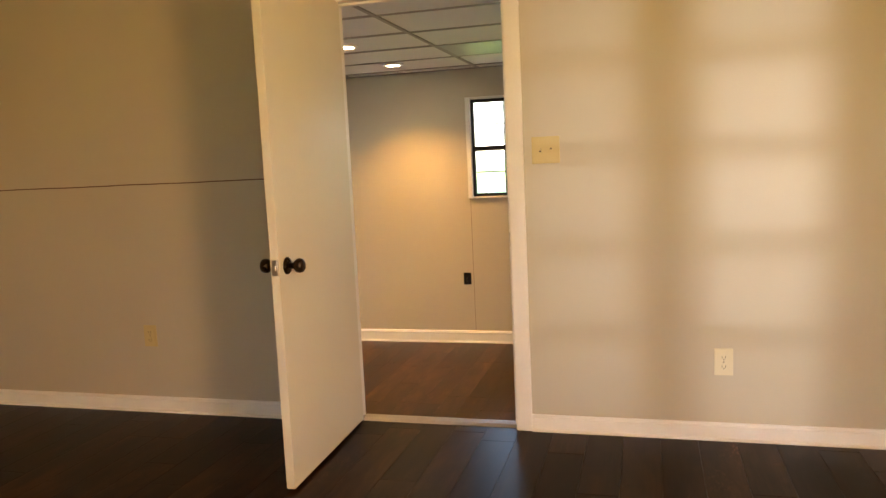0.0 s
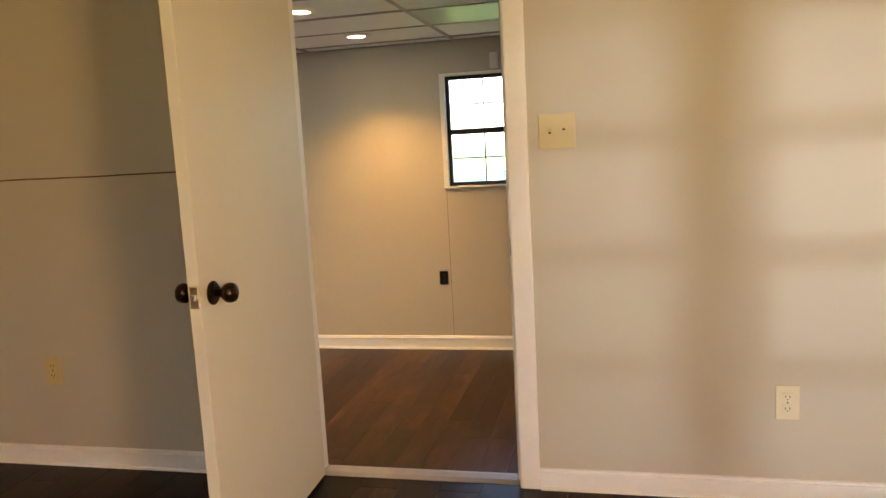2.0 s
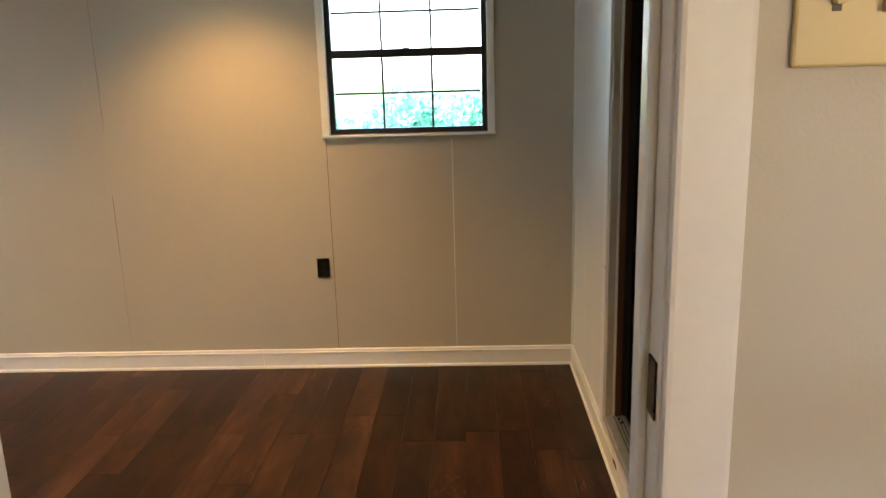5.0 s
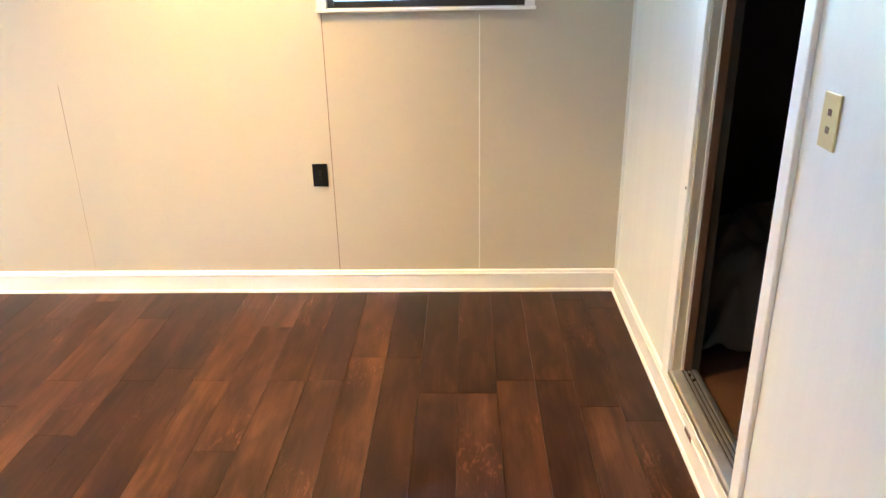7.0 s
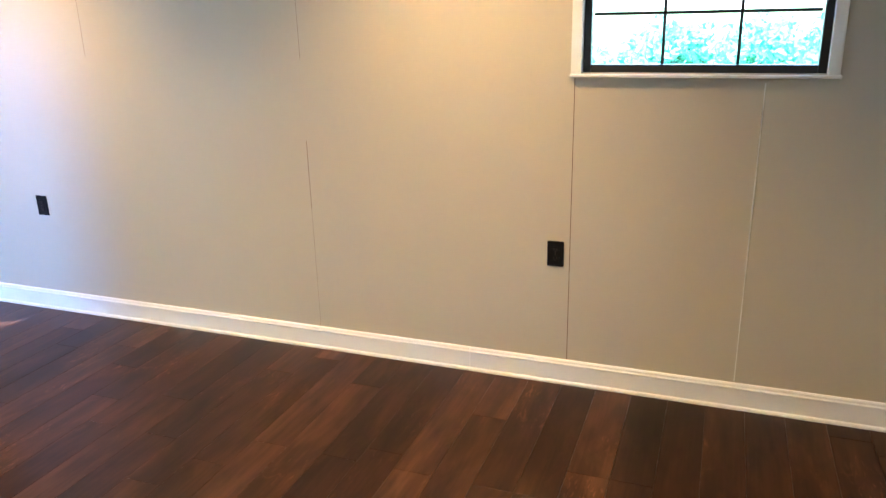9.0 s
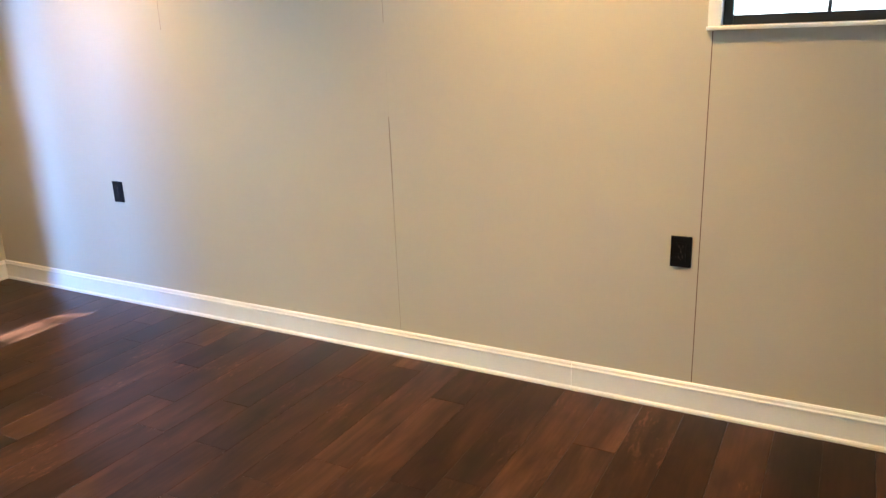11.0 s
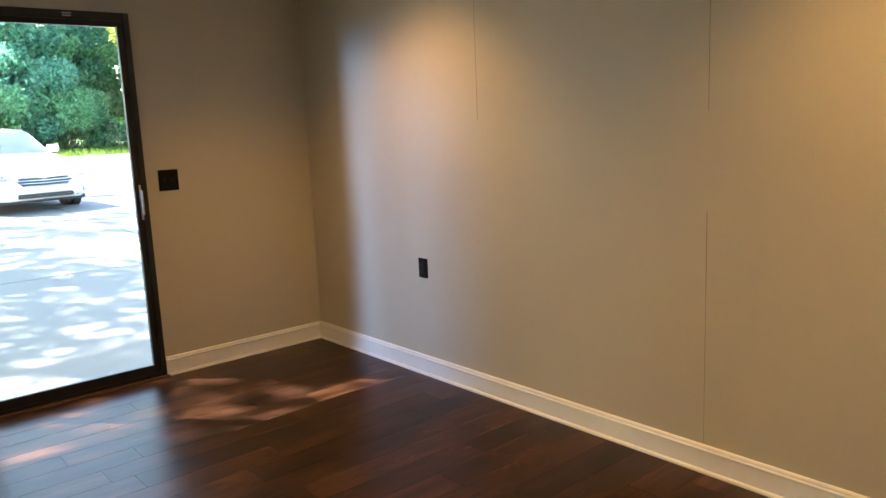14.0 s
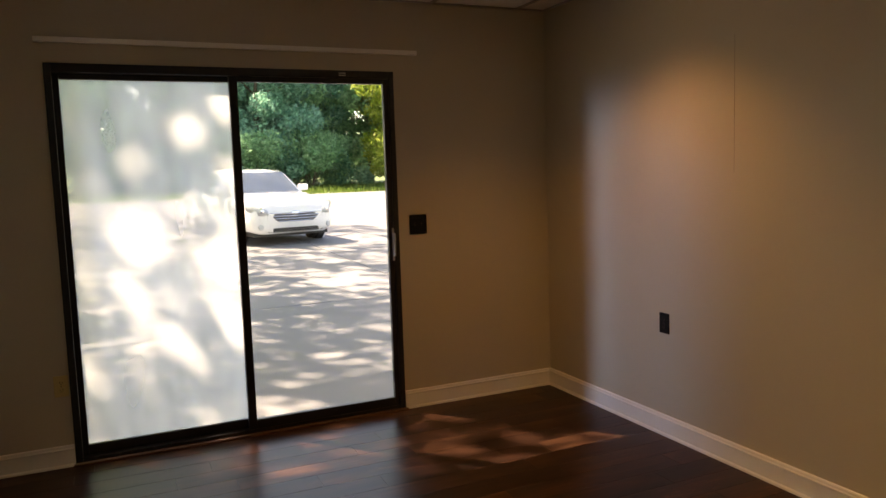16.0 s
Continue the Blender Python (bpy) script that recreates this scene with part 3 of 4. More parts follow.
# ---- sliding door ----
def sliding_door():
    d = thing("sliding_door", pose(XL, 0, ZB), "black framed sliding glass door, one pane fogged", "door", kind="structure")
    h = SZ1 - ZB
    x0, x1, f = -.10, .012, .034
    part("frame_side", box(x0, x1, SY0, SY0 + f, 0, h, .003), BLACKFRAME, d)
    part("frame_side", box(x0, x1, SY1 - f, SY1, 0, h, .003), BLACKFRAME, d)
    part("frame_head", box(x0, x1, SY0 + f, SY1 - f, h - .045, h, .003), BLACKFRAME, d)
    part("track", box(x0, x1 - .004, SY0 + f, SY1 - f, -.004, .030, .003), BLACKFRAME, d)
    part("track_lip", box(x1 - .003, x1 + .030, SY0 - .01, SY1 + .01, .0, .012, .003), BROWNWOOD, d, "brown wooden sill strip")
    ym = 1.378
    for name, a, b, xa, st0, st1, glass in (("fixed_panel", SY0 + f, ym + .020, -.070, .018, .034, FOGGED), ("moving_panel", ym - .020, SY1 - f, -.030, .034, .032, GLASS)):
        g0, g1 = .084, h - .075
        p = part(name, box(xa, xa + .032, a, a + st0 + .012, .030, h - .045, .003), BLACKFRAME, d)
        part("stile", box(xa, xa + .032, b - st1, b, .030, h - .045, .003), BLACKFRAME, p)
        part("rail", box(xa, xa + .032, a + st0 + .012, b - st1, .030, g0, .003), BLACKFRAME, p)
        part("rail", box(xa, xa + .032, a + st0 + .012, b - st1, g1, h - .045, .003), BLACKFRAME, p)
        q = part("pane", box(xa + .013, xa + .018, a + st0 + .010, b - st1 + .002, g0 - .002, g1 + .002), glass, p, "fogged dirty glass" if glass is FOGGED else "")
        q.visible_shadow = False
    grip = part("handle", box(.004, .010, SY1 - f - .012, SY1 - f + .014, .945, 1.145, .002), STEEL, d, "worn grey metal pull handle")
    part("pull", box(.010, .034, SY1 - f - .008, SY1 - f + .002, .975, 1.115, .004), STEEL, grip)
    part("thumb_latch", box(.010, .022, SY1 - f + .003, SY1 - f + .010, 1.035, 1.055, .002), BLACKFRAME, grip)
    part("label", box(x1, x1 + .001, 1.985, 2.03, h - .018, h - .014), WHITEPLASTIC, d, "small white printed bar")
    part("label", box(x1, x1 + .001, 1.985, 2.03, h - .030, h - .026), WHITEPLASTIC, d, "small white printed bar")
sliding_door()
d = thing("curtain_rail", pose(XL, .42, 1.734), "cream painted wooden curtain rail above the sliding door", "curtain rail")
part("rail", box(0, .022, 0, 2.06, -.014, .014, .004), TRIM, d)
for y in (.03, 1.03, 2.03):
    part("bracket", box(0, .030, y - .012, y + .012, -.018, -.010, .002), STEEL, d)

# ---- recessed ceiling lamps ----
def can_light(x, y):
    d = thing("recessed_light", pose(x, y, ZCB), "round recessed ceiling lamp, switched on", "ceiling lamp", group="recessed ceiling lamps")
    part("trim_ring", lathe([(.062, -.004), (.062, -.010), (.088, -.006), (.092, .000), (.092, .006), (.062, .006)][::-1], n=32), TRIM, d, smooth=True)
    part("lens", lathe([(.0615, -.0030), (.0615, -.0055), (.03, -.0068)], n=32), CANGLOW, d, "glowing warm lens")
for cx, cy in CANS: can_light(cx, cy)

d = thing("ceiling_light", pose(-.31, 2.26, ZCB), "unlit ceiling light panel with a grey-green lens", "ceiling lamp")
for a, b, c, e in ((-.60, .60, -.295, -.275), (-.60, .60, .275, .295), (-.60, -.58, -.275, .275), (.58, .60, -.275, .275)):
    part("frame", box(a, b, c, e, -.004, .003, .001), CEILGRID, d)
part("diffuser", box(-.58, .58, -.275, .275, -.003, .001), LENS, d, "grey-green prismatic lens")

# ---- side doorway and the dark space behind it ----
def side_doorway():
    d = thing("door_frame_2", pose(XR, 0, 0), "white painted frame of a doorway into a dark space", "door frame", kind="structure")
    part("casing", box(-.016, 0, CY1 + .012, CY1 + .095, CZ0 - .01, CZ1 + .07, .005), TRIM, d)
    part("casing", box(-.016, 0, CY0 - .060, CY0 - .004, CZ0 - .01, CZ1 + .07, .005), TRIM, d)
    part("casing", box(-.015, 0, CY0 - .004, CY1 + .012, CZ1 + .004, CZ1 + .07, .005), TRIM, d)
    part("jamb", box(-.004, .026, CY1 - .004, CY1 + .012, CZ0, CZ1, .002), PAINT, d)
    part("jamb", box(-.004, .04, CY0 - .004, CY0 + .010, CZ0, CZ1, .002), TRIM, d)
    part("stop", box(.024, .034, CY1 - .014, CY1 - .004, CZ0, CZ1, .003), TRIM, d)
    part("wood_jamb", box(.034, .060, CY1 - .018, CY1 + .010, CZ0, CZ1, .002), BROWNWOOD, d, "bare brown wood jamb")
    # near-black strip added over the pale wall end, as the opening's darkness
    part("dark_cover", box(.060, .090, CY1 - .012, CY1 + .010, CZ0, CZ1, .002), DARKWALL, d, "near-black strip that hides the pale wall end")
    part("wood_jamb", box(.041, .085, CY0 - .010, CY0 + .006, CZ0, CZ1, .002), BROWNWOOD, d, "bare brown wood jamb")
    part("hinge_hole", box(-.0165, -.0155, CY1 + .02, CY1 + .032, .375, .385), CREAMDARK, d)
side_doorway()
bm = extrude_profile([(.0, -.02), (.098, -.02), (.098, .008), (.088, .015), (.030, .012), (.006, .006), (.0, -.002)], (XR - .012, CY0 - .002, CZ0 + .01), (XR - .012, CY1 + .010, CZ0 + .01), (1, 0, 0))
sill = single("threshold", bm, STEEL, "worn ribbed aluminium threshold with dark grooves", "threshold", "structure")
for i in range(7):
    x = XR + .022 + i * .007
    # every other rib is coloured dark, to read as a groove
    part("rib", tube((x, CY0, CZ0 + .023 + i * .0006), (x, CY1, CZ0 + .023 + i * .0006), .0014, n=8), GAP if i % 2 else STEEL, sill)
for x, y in ((XR + .045, CY1 - .05), (XR + .05, CY1 - .085)):
    part("screw", tube((x, y, CZ0 + .022), (x, y, CZ0 + .030), .005, n=10), BRONZE, sill)
part("chip", box(XR - .0175, XR - .0165, 2.03, 2.10, ZB + .088, ZB + .106), BROWNWOOD, sill, "chipped paint showing brown wood")
single("trim", box(XR - .014, XR, CY0 - .07, CY1 + .09, ZB + .1155, CZ0 - .011, .002), TRIM, "white painted riser board below the doorway", "trim", "structure")
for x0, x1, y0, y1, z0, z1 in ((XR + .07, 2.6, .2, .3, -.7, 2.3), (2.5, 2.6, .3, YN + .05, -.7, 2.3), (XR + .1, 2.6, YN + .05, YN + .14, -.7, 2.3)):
    single("wall_closet", box(x0, x1, y0, y1, z0, z1), DARKWALL, "storage space wall, darkness put into its near-black colour", "wall", "structure")
single("ceiling_closet", box(XR + .07, 2.6, .2, YN + .14, 2.3, 2.4), DARKWALL, "storage space ceiling, darkness put into its near-black colour", "ceiling", "structure")
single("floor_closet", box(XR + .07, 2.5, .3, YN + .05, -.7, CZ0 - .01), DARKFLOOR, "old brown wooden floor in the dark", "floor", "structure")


def cloth_bundle():
    """A heap under a loose sheet, with sagging folds."""
    bm = bmesh.new()
    bmesh.ops.create_grid(bm, x_segments=44, y_segments=44, size=.45)
    for v in bm.verts:
        r = max(abs(v.co.x), abs(v.co.y)) / .45
        v.co.z = max(0, .34 * (1 - r ** 4)) + .11 * noise.noise(v.co * 5) + .05 * noise.noise(v.co * 13) + .02 * noise.noise(v.co * 31)
        v.co.z = max(.004, v.co.z)
        v.co.x *= .75 + .25 * r
    bmesh.ops.solidify(bm, geom=bm.faces, thickness=.006)
    return bm
single("crumpled_cloth", cloth_bundle(), CLOTH, "crumpled grey cloth heap on the dark floor", "cloth", m=pose(.95, 2.97, CZ0 - .006), smooth=True)


# ---- roof and the first room's window ----
# unseen roof slab, its overhang sized to keep sun and sky out
single("roof", box(XL - .45, AX1 + .5, AY0 - .5, YN + .6, 2.56, 2.72), SIDING, "unseen roof slab that shuts out sun and sky", "roof", "structure")


# unseen windows, sized and placed to shape the bright bands on the wall
def south_window():
    d = thing("window_2", pose(0, AY0, 0), "white framed grid window", "window", kind="structure")
    for a, b, z0, z1 in ((1.20, 1.235, .32, 2.28), (1.625, 1.66, .32, 2.28), (1.235, 1.625, .32, .36), (1.235, 1.625, 2.24, 2.28)):
        part("window_frame", box(a, b, -.07, -.02, z0, z1, .003), TRIM, d)
    for k in range(1, 6):
        z = .36 + 1.88 * k / 6
        part("muntin", box(1.235, 1.625, -.06, -.04, z - .016, z + .016, .002), TRIM, d)
south_window()
copy_thing(bpy.data.objects["window_2"], pose(-.60, AY0, 0))
d = thing("window_3", pose(AX1, -4.05, 0), "white framed side window", "window", kind="structure")
for a, b, z0, z1 in ((-.45, -.41, .80, 1.85), (.41, .45, .80, 1.85), (-.41, .41, .80, .84), (-.41, .41, 1.81, 1.85)):
    part("window_frame", box(.03, .08, a, b, z0, z1, .003), TRIM, d)

# ---- outside: ground, drive, lawn ----
SLOPE = .027
def ground_z(x):
    return -.565 + SLOPE * max(0.0, -5.3 - x)


def sheet(x0, x1, y0, y1, up, nx=2, ny=2, rough=0.0, bm=None):
    """A sheet that follows the ground, raised by up."""
    bm = bm or bmesh.new()
    rows = []
    for i in range(nx + 1):
        x = x0 + (x1 - x0) * i / nx
        rows.append([bm.verts.new((x, y0 + (y1 - y0) * j / ny, ground_z(x) + up + rough * noise.noise(Vector((x * .7, j * .9, 0))))) for j in range(ny + 1)])
    for a, b in zip(rows, rows[1:]):
        for j in range(ny):
            bm.faces.new((a[j], b[j], b[j + 1], a[j + 1]))
    return bm


bm = bmesh.new()
cols = [[bm.verts.new((x, y, ground_z(x) - .09)) for y in (-320, 320)] for x in (-320, -5.3, 320)]
for a, b in zip(cols, cols[1:]): bm.faces.new((a[0], b[0], b[1], a[1]))
single("ground", bm, LAWN, "green and brown soil around the house", "ground", "structure")
road = single("pavement", sheet(-35.2, XL - .15, -46, 22, -.065, 8, 4), CONCRETE, "weathered concrete drive with dappled shade", "pavement", "structure")


def slab(x0, x1, y0, y1):
    bm = bmesh.new()
    g = .008
    q = [(x0 + g, y0 + g), (x1 - g, y0 + g), (x1 - g, y1 - g), (x0 + g, y1 - g)]
    top = [bm.verts.new((x, y, ground_z(x))) for x, y in q]
    low = [bm.verts.new((x, y, ground_z(x) - .06)) for x, y in q]
    bm.faces.new(top)
    for i in range(4): bm.faces.new((low[i], low[(i + 1) % 4], top[(i + 1) % 4], top[i]))
    return bm
xs = [XL - .16, -9.3, -13.9, -18.6, -23.4, -28.2, -35.0]
for a, b in zip(xs, xs[1:]):
    for c in range(-12, 20, 4):
        part("slab", slab(b, a, c + .3, c + 4.3), CONCRETE, road)

rng = np.random.default_rng(11)
def blades(x0, x1, y0, y1, n, height):
    x, y = rng.uniform(x0, x1, n), rng.uniform(y0, y1, n)
    z = np.array([ground_z(v) - .03 for v in x])
    a, h = rng.uniform(0, 6.28, n), rng.uniform(.5, 1.0, n) * height
    w = .02 + .02 * rng.random(n)
    lean = rng.normal(0, .3, (n, 2)) * h[:, None]
    verts = np.stack([np.c_[x - w * np.cos(a), y - w * np.sin(a), z], np.c_[x + w * np.cos(a), y + w * np.sin(a), z], np.c_[x + lean[:, 0], y + lean[:, 1], z + h]], 1).reshape(-1, 3)
    me = bpy.data.meshes.new("grass")
    me.from_pydata(verts.tolist(), [], np.arange(3 * n).reshape(-1, 3).tolist())
    me.materials.append(GRASS)
    return me
tagged(new("grass", blades(-44, -34.9, -12, 26, 12000, .28)), "sunlit green grass at the edge of the drive", "grass", kind="stuff")
tagged(new("grass", blades(-8, 8, 5.0, 20, 9000, .22)), "sunlit green grass behind the house", "grass", kind="stuff")


# ---- trees and shrubs ----
def leaf_mesh(name, clumps, per, size, mat, seed, flat=.75):
    """Many small folded leaves in uneven clumps: clumps are (centre, radius)."""
    r = np.random.default_rng(seed)
    c = np.concatenate([np.array(p)[None, :] + (lambda d: d / np.linalg.norm(d, axis=1)[:, None] * (rad * r.random((per, 1)) ** .45))(r.normal(size=(per, 3))) * np.array([1, 1, flat]) for p, rad in clumps])
    n = len(c)
    u = r.normal(size=(n, 3)); u /= np.linalg.norm(u, axis=1)[:, None]
    v = np.cross(u, r.normal(size=(n, 3))); v /= np.linalg.norm(v, axis=1)[:, None]
    w = np.cross(u, v)
    s = size * r.uniform(.55, 1.25, (n, 1))
    verts = np.stack([c - u * s, c + v * s * .42 + w * s * .12, c + u * s, c - v * s * .42 + w * s * .12], 1).reshape(-1, 3)
    idx = np.arange(4 * n).reshape(-1, 4)
    faces = np.concatenate([idx[:, [0, 1, 2]], idx[:, [0, 2, 3]]])
    me = bpy.data.meshes.new(name)
    me.from_pydata(verts.tolist(), [], faces.tolist())
    me.materials.append(mat)
    return me


def tree(m, height, spread, base, clumps_n, per, leaf, mat, seed, label, lean=0.0, trunk_r=.2, fat=(.22, .42)):
    d = thing("tree", m, label, "tree", group="trees by the drive")
    r = random.Random(seed)
    bm = bmesh.new()
    pts = [Vector((lean * t * t + .12 * math.sin(5 * t + seed), .12 * math.cos(4 * t + seed), height * .8 * t)) for t in [i / 6 for i in range(7)]]
    for i, (a, b) in enumerate(zip(pts, pts[1:])):
        tube(a, b, trunk_r * (1 - .13 * i), trunk_r * (1 - .13 * (i + 1)), n=10, bm=bm)
    part("trunk", bm, BARK, d, smooth=True)
    clumps = []
    for k in range(clumps_n):
        ang = r.uniform(0, 6.283)
        z = base + (height - base) * (k + r.random()) / clumps_n
        f = (z - base) / (height - base)
        rad = spread * (.35 + .75 * math.sin(math.pi * min(1, .18 + .78 * f))) * r.uniform(.35, 1)
        c = Vector((lean * f + rad * math.cos(ang), rad * math.sin(ang), z))
        clumps.append((tuple(c), spread * r.uniform(*fat)))
        if k % max(3, clumps_n // 13) == 0:
            start = pts[min(6, 2 + int(4 * f))]
            limb = tube(start, start.lerp(c, .55) + Vector((0, 0, .25)), trunk_r * .34, trunk_r * .2, n=7)
            tube(start.lerp(c, .55) + Vector((0, 0, .25)), c, trunk_r * .2, trunk_r * .06, n=6, bm=limb)
            part("limb", limb, BARK, d, smooth=True)
    crown = new("crown", leaf_mesh("crown", clumps, per, leaf, mat, seed))
    crown.parent = d
    return d


def shrub(m, w, h, per, leaf, mat, seed, label, group):
    d = thing("shrub", m, label, "shrub", group=group)
    r = random.Random(seed)
    clumps = []
    bm = bmesh.new()
    for k in range(9):
        c = (r.uniform(-w, w), r.uniform(-w, w) * .7, h * r.uniform(.2, .85))
        clumps.append((c, h * r.uniform(.28, .45)))
        tube((0, 0, 0), c, .03, .01, n=6, bm=bm)
    part("stems", bm, BARK, d)
    ob = new("foliage", leaf_mesh("foliage", clumps, per, leaf, mat, seed, .9))
    ob.parent = d
    return d


TALL = "tall leafy green tree beyond the parked car"
t1 = tree(pose(-46.0, 3.0, ground_z(-46) - .1), 11, 3.6, 1.2, 40, 520, .17, LEAF, 3, TALL)
t2 = tree(pose(-44.5, 9.0, ground_z(-44.5) - .1), 10, 3.4, .9, 40, 520, .16, LEAF_DEEP, 8, TALL)
t3 = tree(pose(-42.0, 17.2, ground_z(-42) - .1), 9, 3.2, .4, 40, 520, .16, LEAF_LIGHT, 15, "yellow-green tree with sunlit leaf colour at the edge of the drive")
for src, x, y, turn, k in ((t1, -48, 14, 70, 1.1), (t2, -50, 6.0, 200, 1.2), (t1, -49, -3, 130, 1.15), (t2, -45, -8, 40, 1.0), (t3, -44, -14, 90, 1.0),
                           (t1, -47, 21, 250, 1.0), (t3, -40, 22, 160, .9), (t2, -52, 0.5, 310, 1.2), (t2, -51, 11, 20, 1.2), (t1, -50, 17.5, 100, 1.2), (t2, -46.5, 12.2, 140, 1.1)):
    copy_thing(src, pose(x, y, ground_z(x) - .1, 0, 0, turn) @ Matrix.Scale(k, 4))
BUSH = "dense dark green undergrowth below the trees"
b1 = shrub(pose(-42.5, 4.0, ground_z(-42.5) - .1), 1.6, 2.4, 700, .13, LEAF_DEEP, 21, BUSH, "undergrowth")
b2 = shrub(pose(-43.0, 8.0, ground_z(-43) - .1), 1.7, 2.9, 700, .13, LEAF, 22, BUSH, "undergrowth")
for i, (x, y) in enumerate(((-43.5, 0.5), (-43.2, -3.5), (-44, -7.5), (-42.8, 11.5), (-43.6, 6.0), (-44, 2.2), (-44.5, 10), (-43, 18.5), (-44.2, 13.8), (-44.6, -11))):
    copy_thing((b1, b2)[i % 2], pose(x, y, ground_z(x) - .1, 0, 0, 50 * i))
# unseen trees added to dapple the drive and the floor by the door
SHADE = "unseen leafy tree added to shade the drive"
for x, y, seed, h, turn, lean in ((-7.4, -6.4, 29, 8.4, 92, 6.0), (-9.6, -5.8, 30, 8.8, 90, 6.5), (-12.6, -5.0, 31, 8.6, 90, 5.0), (-16.2, -4.6, 32, 9.4, 80, 4.4), (-20.2, -4.4, 33, 9.2, 88, 5.0), (-24.5, -5.4, 34, 10.0, 85, 4.0)):
    tree(pose(x, y, ground_z(x) - .1, 0, 0, turn), h, 5.0, 4.8, 110, 24, .19, LEAF_LIGHT, seed, SHADE, lean=lean, trunk_r=.24, fat=(.09, .17))
HEDGE = "low green hedge behind the house"
h1 = shrub(pose(-2.2, 15.0, -.66), 1.5, 1.6, 400, .10, LEAF_DEEP, 41, HEDGE, "hedge")
for x in (-9.0, -7.3, -5.6, -3.9, -.6, .9, 2.4, 4.0, 5.6): copy_thing(h1, pose(x, 15.2 + .3 * math.sin(x), -.66, 0, 0, 40 * x))


# ---- parked car ----
def loft(stations, closed=True, bm=None):
    """Skins a row of equal rings of points."""
    bm = bm or bmesh.new()
    rings = [[bm.verts.new(p) for p in ring] for ring in stations]
    n = len(rings[0])
    for a, b in zip(rings, rings[1:]):
        for i in range(n if closed else n - 1):
            bm.faces.new((a[i], a[(i + 1) % n], b[(i + 1) % n], b[i]))
    if closed:
        bm.faces.new(rings[0][::-1])
        bm.faces.new(rings[-1])
    bmesh.ops.recalc_face_normals(bm, faces=bm.faces)
    return bm


def sedan(m):
    d = thing("car", m, "white parked sedan with a chrome barred grille", "car")
    # body below the windows: x forward, rings of (x, y, z)
    st = []
    for x, w, z0, zs, zt in ((-2.40, .62, .42, .80, .92), (-2.34, .80, .30, .88, 1.02), (-2.0, .90, .24, .93, 1.06), (-1.2, .915, .20, .92, 1.00), (0, .92, .20, .90, .96),
                             (.9, .915, .20, .89, .99), (1.4, .905, .21, .87, .985), (1.85, .89, .22, .83, .945), (2.15, .86, .22, .78, .875), (2.32, .78, .23, .72, .80), (2.40, .60, .27, .66, .715)):
        zm = z0 + .45 * (zs - z0)
        half = [(0, z0), (w * .8, z0), (w * .97, z0 + .08), (w, zm), (w * .985, zs - .05), (w * .93, zs), (w * .72, zt - .02), (w * .35, zt)]
        ring = [(x, y, z) for y, z in half] + [(x, -y, z) for y, z in half[::-1][:-1]]
        ring.insert(8, (x, 0, zt + .008))
        st.append(ring)
    part("body", loft(st), CARPAINT, d, smooth=True)
    st = []
    for x, w0, w1, z1 in ((-1.95, .70, .60, .98), (-1.1, .80, .60, 1.38), (-.5, .84, .62, 1.455), (.1, .84, .62, 1.44), (.42, .83, .60, 1.38), (1.12, .78, .70, .965)):
        ring = [(x, -w0, .92), (x, -w0 * .5 - w1 * .5, (.92 + z1) / 2), (x, -w1, z1 - .03), (x, -w1 * .5, z1), (x, w1 * .5, z1), (x, w1, z1 - .03), (x, w0 * .5 + w1 * .5, (.92 + z1) / 2), (x, w0, .92)]
        st.append(ring)
    part("cabin", loft(st), CARPAINT, d, smooth=True)
    def pane(name, pts):
        bm = bmesh.new()
        f = bm.faces.new([bm.verts.new(p) for p in pts])
        bmesh.ops.solidify(bm, geom=[f], thickness=-.006)
        part(name, bm, CARGLASS, d, "dark glass reflecting the trees")
    pane("windshield", [(1.10, -.66, .985), (1.10, .66, .985), (.44, .55, 1.385), (.44, -.55, 1.385)])
    pane("rear_window", [(-1.93, .58, 1.0), (-1.93, -.58, 1.0), (-1.12, -.54, 1.385), (-1.12, .54, 1.385)])
    for s in (1, -1):
        pane("side_window", [(.85, s * .825, .96), (-.25, s * .853, .97), (-.25, s * .655, 1.38), (.35, s * .645, 1.345)])
        pane("side_window", [(-.33, s * .853, .97), (-1.35, s * .80, .98), (-1.05, s * .66, 1.33), (-.33, s * .655, 1.38)])
        mi = part("mirror", box(.68, .82, s * .90 - .10, s * .90 + .10, .98, 1.12, .04, seg=3), CARPAINT, d, smooth=True)
        part("mirror_glass", box(.676, .681, s * .90 - .08, s * .90 + .08, 1.0, 1.10), CARGLASS, mi)
        # swept headlight and fog lamp
        bm = loft([[(2.40, s * .56, .58), (2.425, s * .56, .62), (2.40, s * .56, .68), (2.30, s * .56, .64)], [(2.36, s * .72, .59), (2.385, s * .72, .69), (2.32, s * .72, .80), (2.18, s * .72, .70)], [(2.10, s * .895, .69), (2.11, s * .905, .76), (2.05, s * .895, .845), (1.95, s * .85, .77)]])
        hl = part("headlight", bm, LAMPGLASS, d, "clear headlight lens", smooth=True)
        part("reflector", lathe([(.05, -.01), (.05, .01), (.02, .016)], n=16, m=pose(2.375, s * .68, .69, 0, 80, s * 25)), CHROME, hl)
        part("fog_lamp", lathe([(.055, -.02), (.05, .01), (.02, .014)], n=16, m=pose(2.375, s * .70, .37, 0, 90, s * 18)), LAMPGLASS, d)
        for x in (1.42, -1.40):
            w = part("wheel", tube((x, s * .70, .325), (x, s * .90, .325), .325, n=32), RUBBER, d)
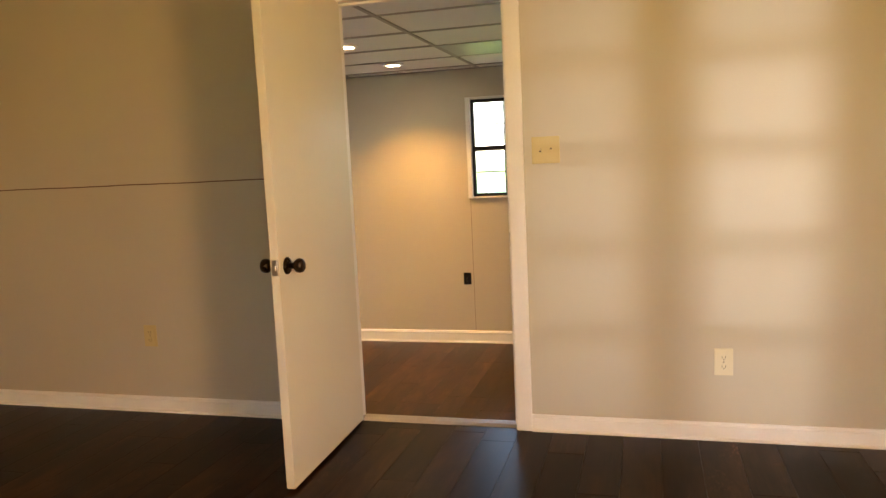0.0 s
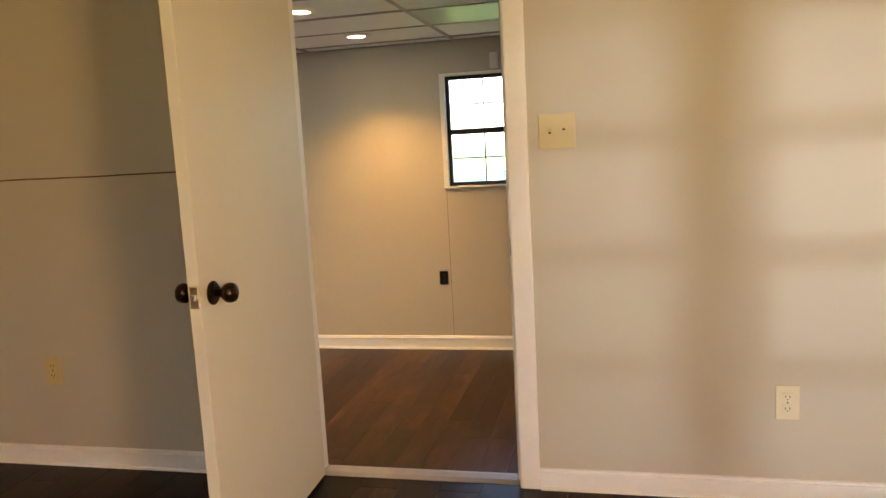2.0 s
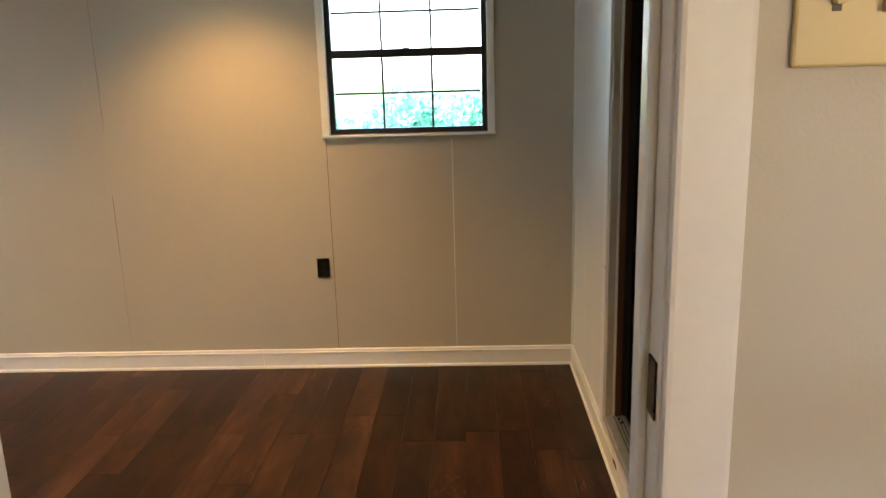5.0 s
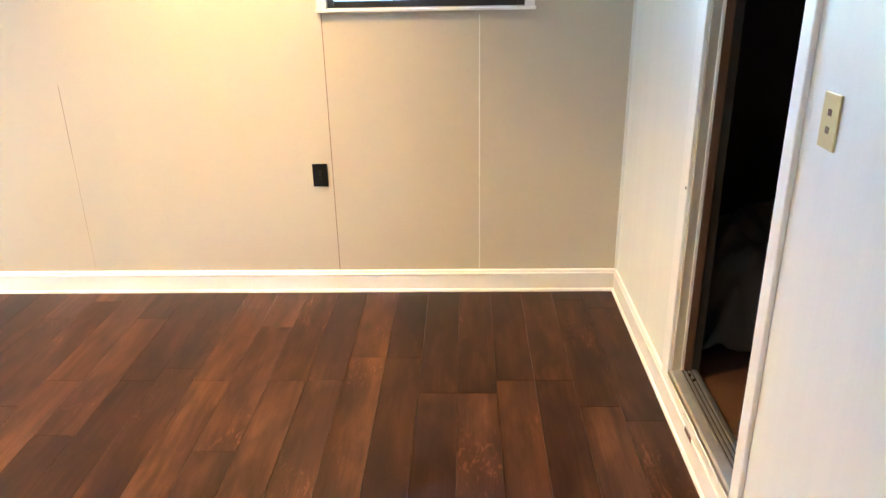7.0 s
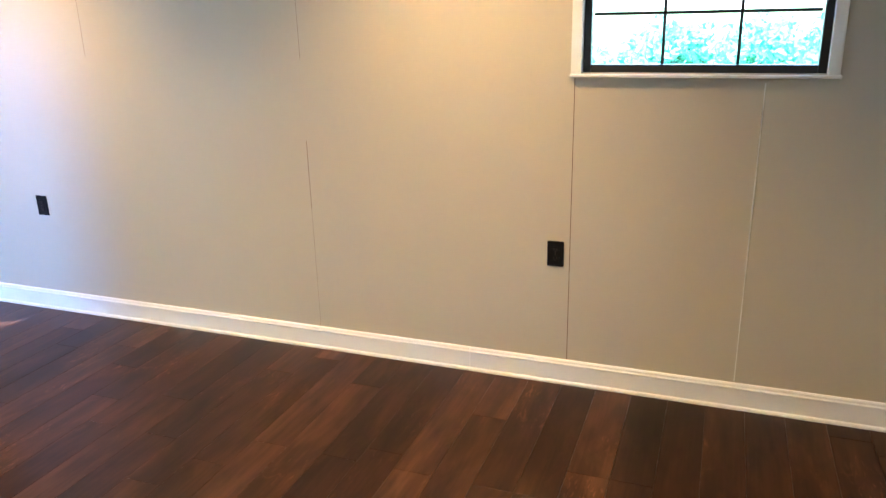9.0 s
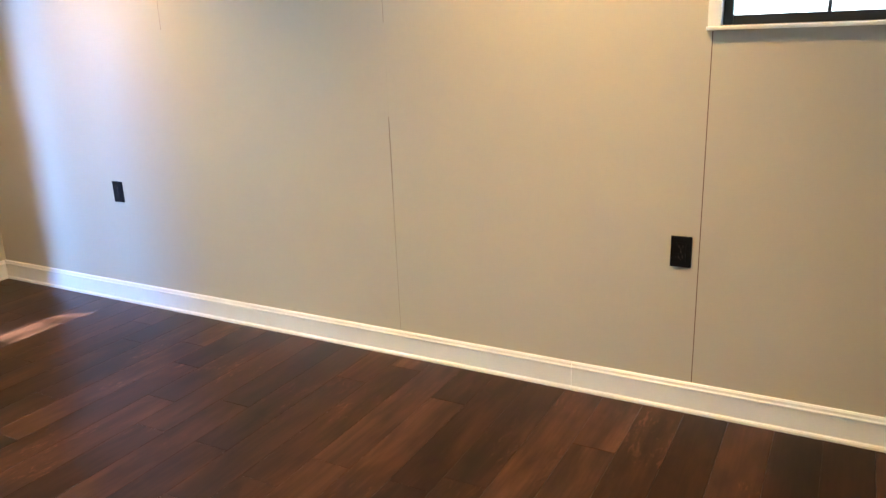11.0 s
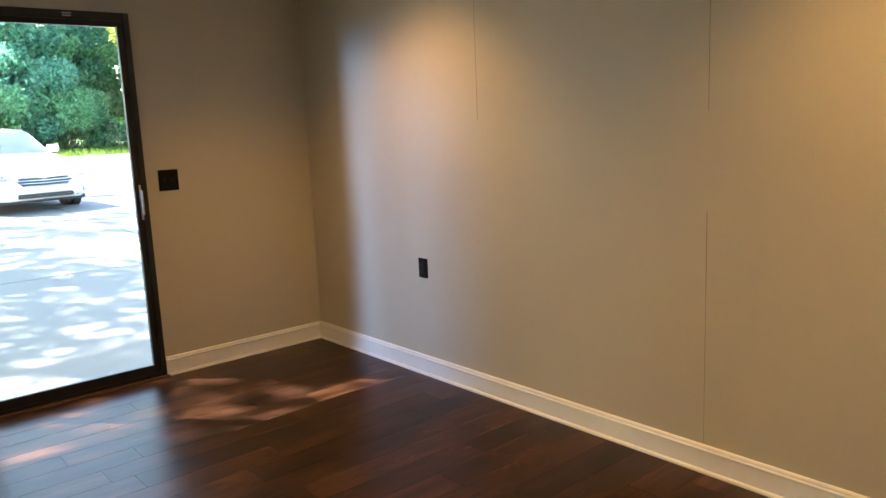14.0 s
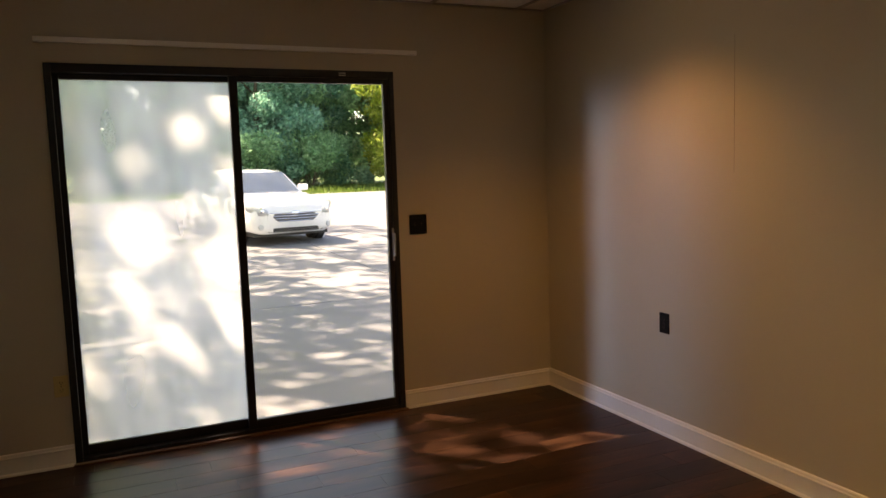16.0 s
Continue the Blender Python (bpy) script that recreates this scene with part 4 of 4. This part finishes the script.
            part("rim", tube((x, s * .86, .325), (x, s * .912, .325), .225, .205, n=24), CHROME, w)
            part("wheel_arch", lathe([(.37, -.13), (.385, 0), (.37, .004), (.34, -.12)], n=32, m=pose(x, s * .905, .335, -90 * s, 0, 0)), CARBLACK, d)
    # grille: dark mouth with chrome bars and an oval badge
    def nose(y, z):
        """How far forward the nose reaches at this height and width."""
        return 2.415 - .10 * max(0, z - .62) / .1 * .9 - .085 * max(0, abs(y) - .42) / .3
    def mouth(w_top, w_low, z_top, z_low, name):
        rows = []
        for f in (0, .33, .66, 1):
            z, w = z_low + (z_top - z_low) * f, w_low + (w_top - w_low) * f
            rows.append([(nose(y, z), y, z) for y in [w * (i / 8 * 2 - 1) for i in range(9)]])
        bm = loft(rows, closed=False)
        bmesh.ops.solidify(bm, geom=bm.faces, thickness=.012)
        return part(name, bm, CARBLACK, d)
    g = mouth(.64, .36, .725, .46, "grille")
    for i in range(6):
        f = i / 5
        z, w = .468 + .250 * f, .365 + .27 * f
        pts = [(nose(y, z) + .012, y, z + .02 * abs(y)) for y in [w * (k / 8 * 2 - 1) for k in range(9)]]
        bm = bmesh.new()
        for a, b in zip(pts, pts[1:]): tube(a, b, .012, n=8, bm=bm)
        part("grille_bar", bm, CHROME, g)
    part("badge", lathe([(.06, 0), (.065, .01), (.03, .016)], n=20, m=pose(2.395, 0, .63, 0, 80, 0) @ Matrix.Diagonal((.65, 1.2, 1, 1))), CHROME, g)
    mouth(.66, .56, .345, .265, "lower_grille")
    part("underside", box(-2.2, 2.15, -.78, .78, .17, .24), CARBLACK, d)
    return d
sedan(pose(-17.6, 3.63, ground_z(-17.7) + .005, 0, 1.5, 10))


# ---- floors: planks laid lengthwise ----
PW, PL = .152, .914
plank_meshes = {}
def plank_mesh(w, ln, mat):
    key = (round(w, 3), round(ln, 3), mat.name)
    if key not in plank_meshes:
        bm = bmesh.new()
        g, c, t = .0005, .0007, .008
        lo = [bm.verts.new(p) for p in ((g, g, -t), (w - g, g, -t), (w - g, ln - g, -t), (g, ln - g, -t))]
        md = [bm.verts.new(p) for p in ((g, g, -c * .7), (w - g, g, -c * .7), (w - g, ln - g, -c * .7), (g, ln - g, -c * .7))]
        k = g + c
        hi = [bm.verts.new(p) for p in ((k, k, 0), (w - k, k, 0), (w - k, ln - k, 0), (k, ln - k, 0))]
        bm.faces.new(hi)
        for i in range(4):
            j = (i + 1) % 4
            bm.faces.new((md[i], md[j], hi[j], hi[i]))
            bm.faces.new((lo[i], lo[j], md[j], md[i]))
        plank_meshes[key] = mesh_of("plank", bm, mat)
    return plank_meshes[key]


def planks(parent, x0, x1, y0, y1, z, seed, mat):
    r = random.Random(seed)
    x = x0
    while x < x1 - .004:
        w = min(PW, x1 - x)
        y = y0 - PL * r.randint(1, 9) / 10
        while y < y1 - .004:
            a, b = max(y, y0), min(y + PL, y1)
            if b - a > .02:
                ob = new("plank", plank_mesh(w, b - a, mat))
                ob.location = (x, a, z)
                ob.parent = parent
            y += PL
        x += PW
sub_b = single("floor", box(XL - .1, XR, YS, YN, ZB - .15, ZB - .007), GAP, "dark red-brown wood-look plank floor", "floor", "structure")
planks(sub_b, XL, XR, YS, YN, ZB, 5, PLANK)
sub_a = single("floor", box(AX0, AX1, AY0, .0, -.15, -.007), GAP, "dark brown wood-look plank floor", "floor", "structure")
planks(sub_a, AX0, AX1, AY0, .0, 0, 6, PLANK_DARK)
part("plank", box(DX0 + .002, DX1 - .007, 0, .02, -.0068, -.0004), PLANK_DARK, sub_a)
